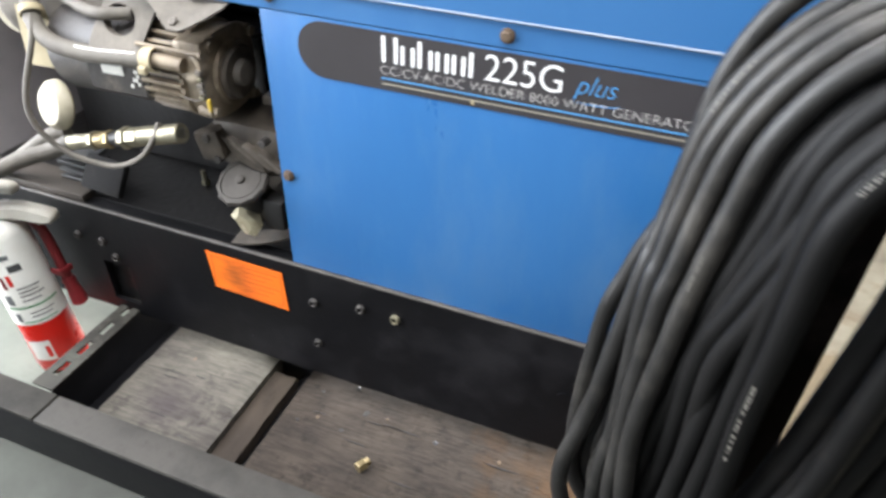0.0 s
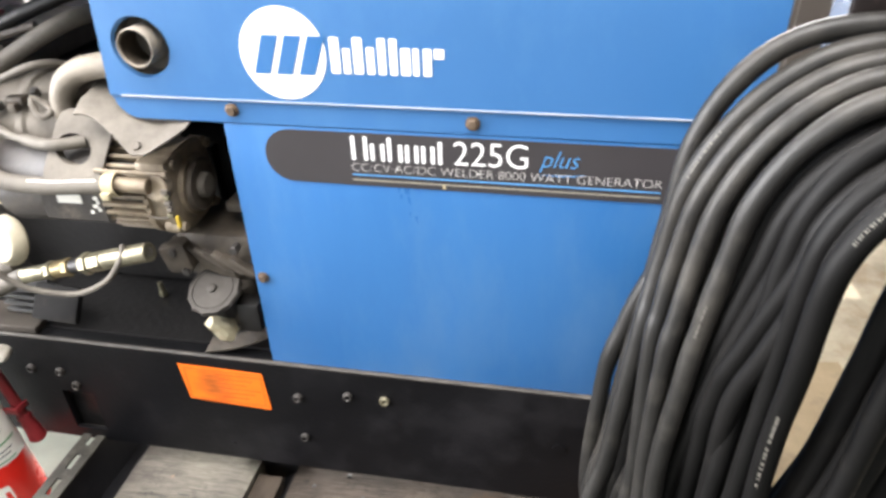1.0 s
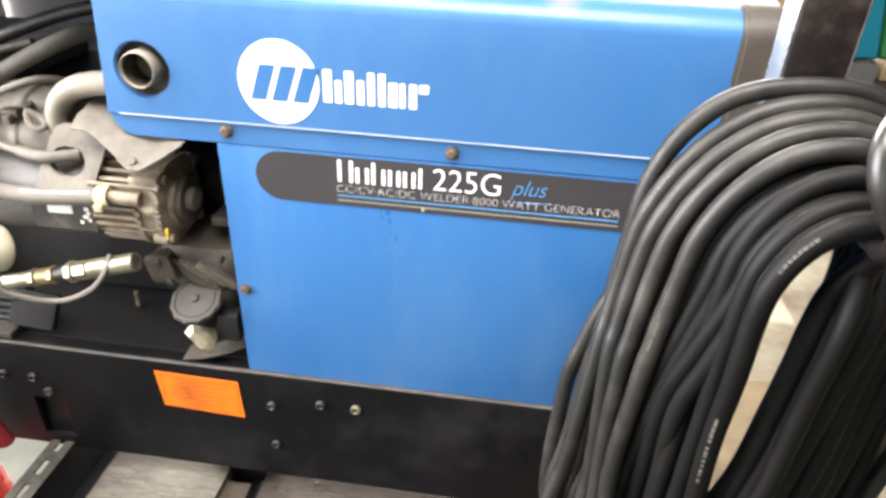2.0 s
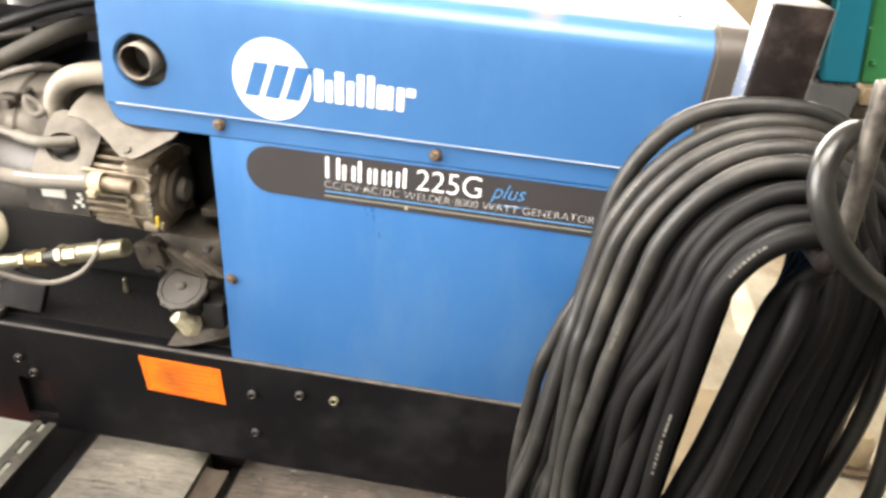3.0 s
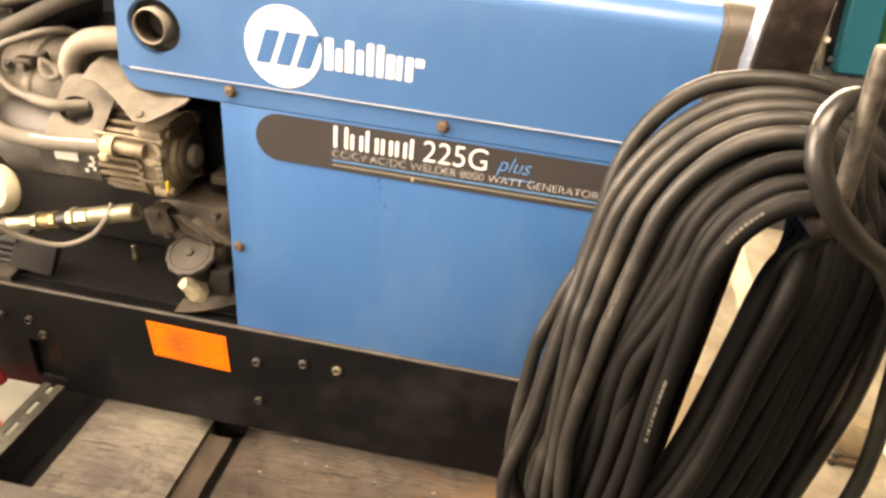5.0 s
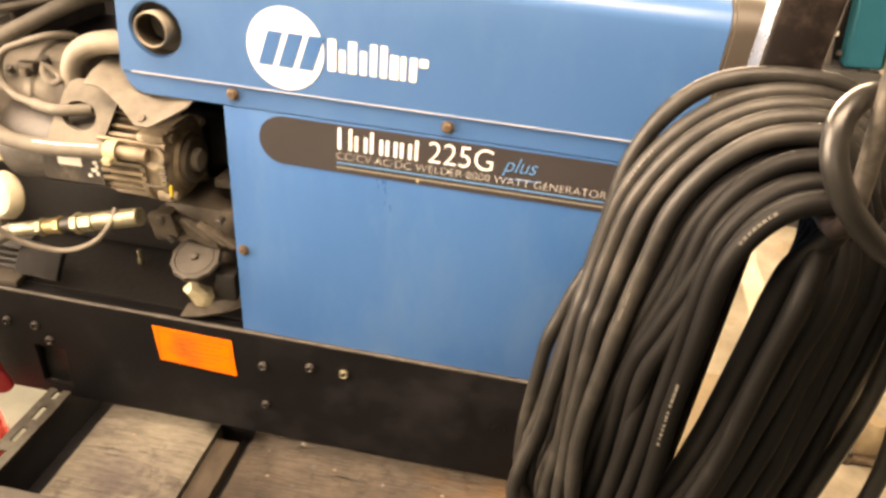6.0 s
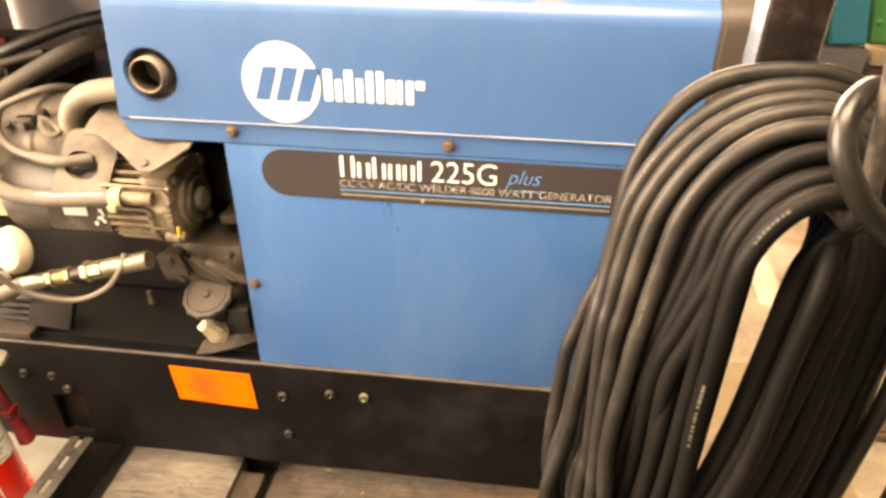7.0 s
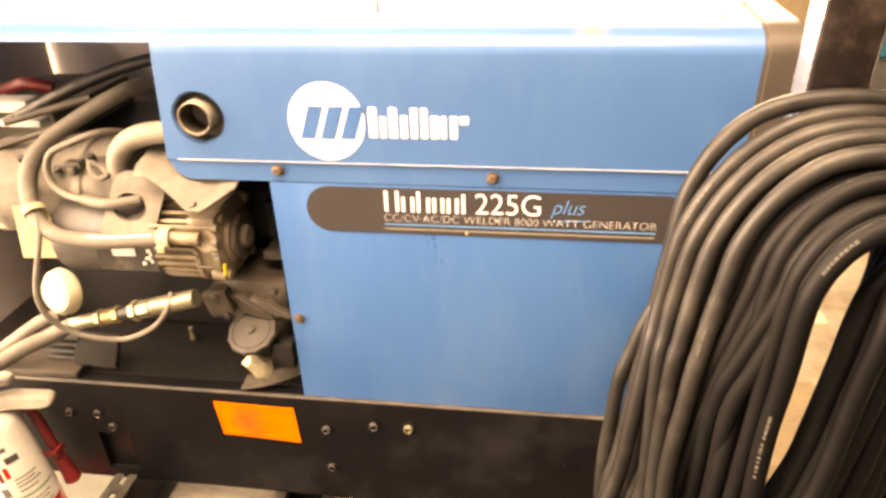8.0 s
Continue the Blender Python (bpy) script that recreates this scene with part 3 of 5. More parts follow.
def hood_mesh():
    """Rolled sheet: roof, back, and the front side with its rounded corner and exhaust hole."""
    bm = bmesh.new()
    V = bm.verts.new
    y = -0.0036
    # roof and back, rolled along x
    prof = [(y, 0.690)]
    prof += [(y + 0.045 - 0.045 * math.cos(a), 0.690 + 0.030 * math.sin(a)) for a in (math.pi / 2 * i / 10 for i in range(1, 11))]
    prof += [(0.15, 0.7245), (0.27, 0.726), (0.40, 0.7245)]
    prof += [(0.486 + 0.034 * math.sin(a), 0.690 + 0.030 * math.cos(a)) for a in (math.pi / 2 * i / 8 for i in range(9))]
    prof += [(0.52, 0.4), (0.52, 0.14)]
    xs = [XL, -0.40, -0.14, -0.129, -0.037, 0.20, XR]
    rows = [[V((x, py, pz)) for x in xs] for py, pz in prof]
    for j, (a, b) in enumerate(zip(rows, rows[1:])):
        for i in range(2 if j < 3 else 0, len(xs) - 1):
            bm.faces.new((a[i], a[i + 1], b[i + 1], b[i]))
    for a in rows[:3]:
        for v in a[:2]:
            bm.verts.remove(v)
    # ring round the exhaust hole
    cx, cz, r, n = -0.083, 0.607, 0.0362, 40

    def square(a):
        c, s = math.cos(a), math.sin(a)
        k = 0.046 / max(abs(c), abs(s))
        return (cx + c * k, y, cz + s * k)

    outer = [V(square(2 * math.pi * i / n + math.pi / 4)) for i in range(n)]
    inner = [V((cx + r * math.cos(2 * math.pi * i / n + math.pi / 4), y, cz + r * math.sin(2 * math.pi * i / n + math.pi / 4))) for i in range(n)]
    lip = [V((v.co.x * 0.95 + cx * 0.05, y + 0.006, v.co.z * 0.95 + cz * 0.05)) for v in inner]
    for i in range(n):
        j = (i + 1) % n
        bm.faces.new((outer[i], outer[j], inner[j], inner[i]))
        bm.faces.new((inner[i], inner[j], lip[j], lip[i]))
    # front side
    zs = [0.548, 0.561, 0.653, 0.690]
    fx = xs[2:]
    for i in range(len(fx) - 1):
        for j in range(3):
            if (i, j) == (1, 1):
                continue
            c = [(fx[a], y, zs[b]) for a, b in ((i, j), (i + 1, j), (i + 1, j + 1), (i, j + 1))]
            o = [tuple(v.co) for v in outer]
            if (i, j) == (1, 2):
                c = o[10::-1] + c[2:]
            elif (i, j) == (1, 0):
                c = c[:2] + o[30:19:-1]
            elif (i, j) == (0, 1):
                c = [c[0]] + o[20:9:-1] + [c[3]]
            elif (i, j) == (2, 1):
                c = [o[0]] + o[39:29:-1] + c[1:3]
            bm.faces.new([V(k) for k in c])
    # joggle and lower lip, with the rounded corner
    arc = [(-0.108 - 0.030 * math.sin(a), 0.548 - 0.030 * math.cos(a) + 0.0) for a in (math.pi / 2 * i / 8 for i in range(9))]
    low = [(XR, 0.518)] + arc[:-1] + [(-0.139, 0.5445), (XR, 0.5445)]
    bm.faces.new([V((x, -0.0012, z)) for x, z in low])
    bm.faces.new([V(c) for c in ((-0.139, -0.0012, 0.5445), (XR, -0.0012, 0.5445), (XR, y, 0.548), (-0.14, y, 0.548))])
    bmesh.ops.remove_doubles(bm, verts=bm.verts, dist=2e-5)
    # the cut edge over the engine leans in towards the top
    for v in bm.verts:
        if abs(v.co.x + 0.14) < 1e-4 and v.co.y < 0.03 and v.co.z > 0.547:
            v.co.x += 0.075 * (min(v.co.z, 0.69) - 0.548)
    bm.normal_update()
    for f in bm.faces:
        if f.normal.dot(f.calc_center_median() - Vector((f.calc_center_median().x, 0.25, 0.45))) < 0:
            f.normal_flip()
    return thicken(bm, 0.0015)


hood = part("hood", hood_mesh(), HOOD, welder, "glossy blue sheet-metal hood, dusty and scratched on top", turn=False, sharp=22)
# highlight on the crease, put in as a pale bead
part("joggle_edge", tube([(-0.125, -0.0030, 0.5472), (XR, -0.0030, 0.5472)], 0.0016, 8, 1, smooth=False), BEND_GLINT, hood, "pale bead for the highlight along the bend")
part("side_panel", box(0.0, 0.640, -0.0005, 0.0015, 0.1335, 0.5165, 0.0006), BLUE, welder, "flat blue side panel")
part("bulkhead", box(0.035, 0.040, 0.02, 0.50, 0.135, 0.66, 0), ENGINE, welder)
part("back_liner", box(XL, 0.03, 0.508, 0.514, 0.135, 0.70, 0), BLUE_IN, welder, "dusty inside of the hood's far side")
part("end_liner", box(XL, XL + 0.004, 0.03, 0.50, 0.135, 0.69, 0), BLUE_IN, welder)
part("base_pan", box(XL, 0.64, 0.02, 0.51, 0.133, 0.137, 0), ENGINE, welder)


def bezel():
    """The end frame, which stands a little proud of the hood's section."""
    prof = [(-0.010, 0.135), (-0.010, 0.690)]
    prof += [(-0.010 + 0.050 - 0.050 * math.cos(a), 0.690 + 0.035 * math.sin(a)) for a in (math.pi / 2 * i / 10 for i in range(1, 11))]
    prof += [(0.26, 0.731), (0.486, 0.725), (0.524, 0.69), (0.524, 0.135)]
    bm = bmesh.new()
    f = bm.faces.new([bm.verts.new((0.6125, y, z)) for y, z in prof])
    ext = bmesh.ops.extrude_face_region(bm, geom=[f])
    bmesh.ops.translate(bm, verts=[g for g in ext["geom"] if isinstance(g, bmesh.types.BMVert)], vec=(0.043, 0, 0))
    bmesh.ops.bevel(bm, geom=[e for e in bm.edges if abs(e.verts[0].co.x - e.verts[1].co.x) < 1e-5], offset=0.004, segments=2, affect="EDGES")
    return bm


part("end_frame", bezel(), BEZEL, welder, "dark brown-grey end frame round the control panel")
for x, z in ((0.012, 0.289), (0.0155, 0.5345), (0.306, 0.5315)):
    yy = -0.0005 if z < 0.4 else -0.0018
    bm = merge(lathe([(0, 0), (0.0085, 0), (0.0085, 0.0012), (0.006, 0.002), (0, 0.002)], axis((x, yy, z), (x, -0.05, z)), 20), hexagon((x, yy - 0.0018, z), (x, yy - 0.0062, z), 0.0062))
    part("panel_screw", bm, RUST, welder, "rusty hex flange screw")
part("roof_rivet", lathe([(0, 0), (0.006, 0), (0.005, 0.002), (0, 0.003)], Matrix.Translation((0.578, 0.07, 0.7205)), 14), ENGINE, hood)
part("roof_stud", rod((0.145, 0.10, 0.718), (0.145, 0.10, 0.744), 0.0035, 10), STEEL, hood)

# name strip with printing
ends = [(0.083 - 0.0345 * math.sin(a), 0.4785 + 0.0345 * math.cos(a)) for a in (math.pi * i / 16 for i in range(17))]
ends2 = [(0.535 + 0.012 * math.sin(a), 0.4785 - 0.0345 * math.cos(a)) for a in (math.pi * i / 10 for i in range(11))]
strip = part("name_strip", slab(ends + ends2, -0.0007, -0.0016), STRIP, welder, "dark grey name strip with rounded end")
YP = -0.0021
lettering("225G", 0.2835, 0.4785, 0.0865, 0.0300, YP, WHITE, strip, "lettering", 0.0, 0.006)
lettering("CC/CV\u00b7AC/DC WELDER\u00b78000 WATT GENERATOR", 0.158, 0.4635, 0.364, 0.0105, YP, SILVER, strip, "lettering", 0.0, 0.020)
for x in (0.2130, 0.3105):
    part("print_dot", box(x, x + 0.0030, YP - 0.0002, YP + 0.0004, 0.4675, 0.4703, 0), SILVER, strip)
lettering("plus", 0.3835, 0.4755, 0.0450, 0.0275, YP, PRINT_BLUE, strip, "lettering", 0.35, 0.012)
for x0, x1, dl, dr in ((0.1595, 0.1795, 0.031, 0.031), (0.1830, 0.2005, 0.0225, 0.0225), (0.2040, 0.2220, 0.031, 0.0225), (0.2255, 0.2415, 0.0225, 0.0225), (0.2450, 0.2610, 0.0225, 0.0225), (0.2650, 0.272, 0.029, 0)):
    bm = slab(round_rect(x0, x0 + 0.0048, 0.478, 0.478 + dl, 0.0015, 3), YP + 0.0004, YP)
    if dr:
        bm = merge(bm, slab(round_rect(x1 - 0.0048, x1, 0.478, 0.478 + dr, 0.0015, 3), YP + 0.0004, YP))
    part("brand_mark", bm, WHITE, strip)
part("print_line", slab([(0.384, 0.4722), (0.405, 0.4712), (0.424, 0.4722), (0.436, 0.4752), (0.424, 0.4733), (0.405, 0.4723)], YP + 0.0004, YP), PRINT_BLUE, strip)
part("print_line", box(0.158, 0.521, YP, YP + 0.0005, 0.4575, 0.4592, 0), PRINT_BLUE, strip)
part("print_line", box(0.158, 0.521, YP, YP + 0.0005, 0.4505, 0.4524, 0), STRIP_LINE, strip)
part("print_line", box(0.2695, 0.2735, YP - 0.0002, YP + 0.0005, 0.4460, 0.4520, 0), CARD, strip)

# round mark on the hood: a white disc with three slanted stripes
YH = -0.0042
disc = part("brand_disc", slab([(0.0915 + 0.0508 * math.cos(2 * math.pi * i / 48), 0.6045 + 0.0524 * math.sin(2 * math.pi * i / 48)) for i in range(48)], YH + 0.0004, YH), WHITE, hood, "white disc printed on the hood")
for k in range(3):
    x = 0.0545 + k * 0.0268
    part("stripe", slab([(x, 0.5815), (x + 0.0195, 0.5815), (x + 0.0345, 0.6255), (x + 0.0150, 0.6255)], YH, YH - 0.0004), BLUE, disc)
# word mark beside it: plain blocks, thick uprights of several heights
for x0, x1, z1 in ((0.1470, 0.1580, 0.6250), (0.1615, 0.1700, 0.6130), (0.1735, 0.1845, 0.6250), (0.1885, 0.1975, 0.6150), (0.2015, 0.2105, 0.6250), (0.2145, 0.2235, 0.6250), (0.2270, 0.2380, 0.6150), (0.2405, 0.2475, 0.6150), (0.2520, 0.2615, 0.6150), (0.2640, 0.2755, 0.6150)):
    part("brand_mark", slab(round_rect(x0, x1, 0.5845 if x0 < 0.263 else 0.6040, z1, 0.002, 4), YH + 0.0004, YH), WHITE, hood)

# exhaust outlet behind the hole
EP, EQ = (-0.0845, -0.013, 0.6080), (-0.0830, 0.10, 0.6060)
exhaust = part("exhaust_pipe", lathe([(0.0228, 0.09), (0.0228, 0.002), (0.0220, 0.0), (0.0212, 0.0), (0.0204, 0.002), (0.0204, 0.075), (0, 0.075)], axis(EP, EQ), 32), TAN, welder, "tan heat-stained exhaust outlet")
part("soot_lining", lathe([(0.0201, 0.004), (0.0201, 0.070), (0, 0.070)], axis(EP, EQ), 32), GRIME, exhaust, "dark lining inside the outlet")
part("recess", lathe([(0.0385, 0), (0.0375, 0.016), (0.034, 0.021), (0.0, 0.021)], axis((-0.083, 0.003, 0.607), (-0.083, 0.1, 0.607)), 40), HOSE, welder, "dusty recess round the outlet")

# ---- engine ----
engine = part("engine", merge(box(-0.55, -0.02, 0.17, 0.44, 0.137, 0.42, 0.012), box(-0.50, -0.06, 0.20, 0.42, 0.42, 0.50, 0.02)), ENGINE, welder, "oily black engine block")
for k in range(9):
    part("cooling_fin", box(-0.52 + 0.055 * k, -0.50 + 0.055 * k, 0.15, 0.18, 0.30, 0.41, 0.003), ENGINE, engine)
# electric motor with finned end
AX = 0.036
motor = part("starter_motor", lathe([(0, 0), (0.058, 0), (0.062, 0.006), (0.062, 0.172), (0.0, 0.172)], axis((-0.345, AX, 0.406), (-0.173, AX, 0.411)), 36), MOTOR, welder, "black cylindrical motor body with worn label")
part("motor_label", slab([(-0.247, 0.4185), (-0.211, 0.4195), (-0.211, 0.4035), (-0.247, 0.4025)], AX - 0.0622, AX - 0.0632), LABEL, motor, "small white label, worn")
ZA = 0.410
part("fin_core", lathe([(0, 0), (0.055, 0), (0.055, 0.085), (0, 0.085)], axis((-0.18, AX, ZA), (-0.08, AX, ZA)), 28), ENGINE, motor)
for k in range(30):
    a = 12 * k + 4
    part("fin", box(0.050, 0.0655, -0.0027, 0.0027, 0.0, 0.064, 0.0012, axis((-0.180, AX, ZA), (-0.1, AX, ZA)) @ pose(0, 0, 0, 0, 0, a)), BROWN_ALLOY, motor)
END = axis((-0.124, AX, ZA), (-0.02, AX, ZA))


def squared(bm, m, power):
    """Draws a turned casting out towards square corners."""
    inv = m.inverted()
    for v in bm.verts:
        c = inv @ v.co
        r = math.hypot(c.x, c.y)
        if r > 0.045:
            k = (abs(c.x / r) ** power + abs(c.y / r) ** power) ** (-1 / power)
            v.co = m @ Vector((c.x * k, c.y * k, c.z))
    return bm


bell = part("end_bell", squared(lathe([(0, 0), (0.058, 0), (0.0605, 0.002), (0.0605, 0.009), (0.057, 0.011), (0.056, 0.028), (0.0585, 0.030), (0.0585, 0.037), (0.052, 0.041), (0.044, 0.043), (0.042, 0.049), (0, 0.049)], END, 48), END, 3.0), BROWN_ALLOY, motor, "brown oily cast end bell")
part("bearing_plate", lathe([(0, 0.046), (0.036, 0.046), (0.037, 0.053), (0.034, 0.056), (0.031, 0.0545), (0.024, 0.0545), (0, 0.055)], END, 36), ALLOY, bell)
part("dust_cap", lathe([(0, 0.054), (0.0175, 0.054), (0.0175, 0.060), (0.0150, 0.0635), (0, 0.0645)], END, 28), DUSTY, bell, "pale dusty bearing cap")
for a in (40, 130, 220, 310):
    part("bell_lug", lathe([(0, 0.020), (0.0095, 0.020), (0.0095, 0.040), (0.0065, 0.042), (0.0065, 0.047), (0, 0.047)], END @ pose(0.062 * math.cos(radians(a)), 0.062 * math.sin(radians(a)), 0), 10), BROWN_ALLOY, bell)
part("hose_pad", lathe([(0, -0.01), (0.0200, -0.01), (0.0195, 0.001), (0.0175, 0.0025), (0.0150, 0.0025), (0.0145, 0.0015), (0, 0.0015)], axis((-0.100, -0.024, 0.434), (-0.106, -0.06, 0.440)), 28), BROWN_ALLOY, bell)
part("bell_cover", lumpy(box(-0.124, -0.082, AX - 0.058, AX + 0.02, 0.418, 0.466, 0.006), 0.0025, 60, 6), BROWN_ALLOY, bell, "dusty flat-topped cover of the bell")
part("through_bolt", merge(rod((-0.18, -0.024, 0.453), (-0.082, -0.024, 0.453), 0.0028, 10), hexagon((-0.084, -0.024, 0.453), (-0.078, -0.024, 0.453), 0.0050)), BROWN_ALLOY, motor)
for k in range(5):
    part("terminal_clip", box(-0.0885 + 0.002 * (k % 2), -0.0800, -0.0320, -0.0262, 0.394 + 0.0085 * k, 0.400 + 0.0085 * k, 0.0012), ZINC if k in (0, 3) else DUSTY, bell)
part("bell_seam", tube([(-0.119, -0.0262, 0.391), (-0.104, -0.0275, 0.390), (-0.090, -0.0265, 0.391)], 0.0016, 8, 4), ALLOY, bell)
part("paint_mark", box(-0.0785, -0.0745, -0.0305, -0.0255, 0.379, 0.396, 0.001), mat("yellow_paint_mark", (0.50, 0.34, 0.03), 0.5, scale=40), motor, "yellow paint mark")
part("nipple", rod((-0.152, -0.0305, 0.438), (-0.104, -0.029, 0.437), 0.0100, 18), BROWN_ALLOY, motor)
nameplate = part("nameplate", slab([(-0.272, 0.424), (-0.180, 0.425), (-0.180, 0.378), (-0.272, 0.377)], AX - 0.0612, AX - 0.0624), MOTOR, motor, "dark worn nameplate")
for x, z, w in ((-0.193, 0.410, 0.006), (-0.190, 0.404, 0.004), (-0.197, 0.398, 0.008), (-0.190, 0.393, 0.004), (-0.203, 0.389, 0.005)):
    part("print_bar", box(x, x + w, AX - 0.0630, AX - 0.0624, z, z + 0.005, 0), LABEL, motor)
# shroud with oval opening, saddle plate and elbow


shroud = part("shroud", lumpy(lathe([(0, 0), (0.075, 0), (0.080, 0.01), (0.080, 0.07), (0.083, 0.074), (0.083, 0.084), (0.080, 0.088), (0.080, 0.15), (0.083, 0.154), (0.083, 0.164), (0.079, 0.168), (0.078, 0.22), (0.0, 0.22)], axis((-0.47, 0.10, 0.455), (-0.25, 0.10, 0.460)), 48), 0.004, 40, 2), DUSTY, welder, "dust covered blower shroud")
part("shroud_foot", box(-0.50, -0.20, 0.06, 0.20, 0.44, 0.50, 0.02), DUSTY, shroud)
for x, y, z in ((-0.40, 0.045, 0.517), (-0.335, 0.03, 0.508), (-0.29, 0.05, 0.522), (-0.36, 0.075, 0.534)):
    part("shroud_bolt", hexagon((x, y, z), (x, y - 0.005, z + 0.009), 0.006), RUST_GREY, shroud)
part("shroud_clip", merge(box(-0.325, -0.300, 0.030, 0.045, 0.512, 0.524, 0.002), box(-0.318, -0.307, 0.022, 0.034, 0.505, 0.518, 0.002)), GRIME, shroud)


def saddle():
    """A sheet bracket with an oval opening, leaning back over the motor, and its strap."""
    bm = bmesh.new()
    n = 32
    tilt = Matrix.Translation((-0.232, -0.018, 0.462)) @ pose(0, 0, 0, -38, 0, 4)

    def put(x, z):
        return bm.verts.new(tilt @ Vector((x, 0.0, z)))

    rim, hole, back = [], [], []
    for i in range(n):
        a = 2 * math.pi * i / n
        c, s = math.cos(a), math.sin(a)
        e2 = (abs(c) ** 6 + abs(s) ** 6) ** (-1 / 6)
        rim.append(put(0.040 * c * e2 + 0.026 + 0.010 * s, 0.052 * s * e2 + 0.016))
        hole.append(put(0.025 * c + 0.019, 0.021 * s + 0.014 - 0.003 * c))
        back.append(bm.verts.new(hole[-1].co + Vector((0, 0.012, -0.004))))
    for i in range(n):
        j = (i + 1) % n
        bm.faces.new((rim[i], rim[j], hole[j], hole[i]))
        bm.faces.new((hole[i], hole[j], back[j], back[i]))
    return bm


sad = part("saddle_bracket", thicken(saddle(), 0.003), DUSTY, welder, "dusty sheet bracket with an oval opening")


def heat_shield():
    """Dusty bent sheet above the end bell, its front drawn down to a tip."""
    bm = bmesh.new()
    rows = []
    for i in range(19):
        u = i / 18
        tip = max(0.0, 1 - max(0.0, abs(u - 0.67) - 0.07) / (0.46 if u < 0.67 else 0.30)) ** 1.3
        row = []
        for j in range(9):
            v = j / 8
            front_y, front_z = -0.010 - 0.036 * tip, 0.522 - 0.008 * u - 0.028 * tip
            back_y, back_z = 0.10, 0.556 - 0.030 * u
            k = v ** 0.8
            row.append(bm.verts.new((-0.196 + 0.150 * u + 0.006 * v, front_y + (back_y - front_y) * k, front_z + (back_z - front_z) * (v ** 0.55) + 0.004 * noise.noise(Vector((u * 5, v * 4, 3))))))
        rows.append(row)
    for i in range(18):
        for j in range(8):
            bm.faces.new((rows[i][j], rows[i + 1][j], rows[i + 1][j + 1], rows[i][j + 1]))
    return bm


hs = part("heat_shield", thicken(heat_shield(), 0.002), DUSTY, welder, "bent dust-coated heat shield")
part("shield_screw", hexagon((-0.100, -0.034, 0.494), (-0.100, -0.038, 0.498), 0.006), ALLOY, hs)
part("intake_elbow", tube([(-0.06, 0.06, 0.572), (-0.14, 0.045, 0.571), (-0.190, 0.040, 0.566), (-0.222, 0.038, 0.553), (-0.240, 0.038, 0.531), (-0.246, 0.040, 0.505), (-0.246, 0.046, 0.48)], 0.0160, 20, 8), TAN, welder, "tan elbow pipe")
hoseA = part("fuel_hose", tube([(-0.17, 0.20, 0.600), (-0.22, 0.14, 0.612), (-0.262, 0.10, 0.602), (-0.332, 0.08, 0.566), (-0.370, 0.06, 0.540), (-0.385, 0.035, 0.514), (-0.382, 0.01, 0.482), (-0.360, -0.015, 0.451), (-0.322, -0.029, 0.433), (-0.268, -0.031, 0.4285), (-0.20, -0.031, 0.433), (-0.150, -0.030, 0.438)], 0.0118, 14, 8), HOSE, welder, "thick grey rubber hose")
part("hose_clamp", merge(lathe([(0.0136, 0), (0.0155, 0), (0.0155, 0.017), (0.0136, 0.017)], axis((-0.162, -0.0305, 0.437), (-0.14, -0.030, 0.4385)), 24), box(-0.161, -0.149, -0.051, -0.044, 0.424, 0.434, 0.002)), CARD, hoseA, "yellowed hose clamp")
part("hose_clamp", lathe([(0.0136, 0), (0.0158, 0), (0.0158, 0.010), (0.0136, 0.010)], axis((-0.369, -0.005, 0.465), (-0.357, -0.017, 0.451)), 24), CARD, hoseA)
# the hose's highlight, laid on as a thin pale strip
part("hose_top_strip", tube([(-0.272, -0.0375, 0.4383), (-0.235, -0.0378, 0.4395), (-0.20, -0.0375, 0.4427), (-0.172, -0.037, 0.4450)], 0.0014, 8, 6), LABEL, hoseA, "pale strip for the highlight along the hose")
part("vacuum_tube", tube([(-0.236, 0.085, 0.545), (-0.245, 0.055, 0.564), (-0.265, 0.032, 0.568), (-0.303, 0.028, 0.555), (-0.338, 0.028, 0.539), (-0.351, 0.026, 0.515), (-0.345, 0.020, 0.492), (-0.320, 0.010, 0.480), (-0.285, 0.000, 0.478), (-0.262, -0.006, 0.478)], 0.0052, 10, 8), HOSE, welder, "thin dusty tube")
part("stub_pipe", tube([(-0.288, 0.000, 0.479), (-0.258, -0.008, 0.478), (-0.232, -0.010, 0.479), (-0.200, 0.004, 0.480)], 0.0080, 16, 6), HOSE, welder)
part("wire_ring", tube([(-0.282, 0.030, 0.524), (-0.279, 0.024, 0.511), (-0.268, 0.022, 0.503), (-0.257, 0.026, 0.508), (-0.267, 0.032, 0.515)], 0.0046, 8, 6, closed=True), DUSTY, welder)
part("upper_tube", tube([(-0.45, 0.12, 0.56), (-0.36, 0.13, 0.60), (-0.27, 0.15, 0.632), (-0.18, 0.17, 0.65)], 0.010, 12, 6), ENGINE, welder)
part("lever_rod", merge(rod((-0.44, 0.08, 0.565), (-0.30, 0.10, 0.60), 0.006, 10), rod((-0.46, 0.06, 0.53), (-0.33, 0.08, 0.566), 0.005, 10)), GRIME, welder)
part("wire_loom", tube([(-0.62, 0.2, 0.60), (-0.52, 0.18, 0.585), (-0.46, 0.17, 0.60), (-0.42, 0.18, 0.59)], 0.010, 10, 6), DARK_RED, welder, "red wire loom")
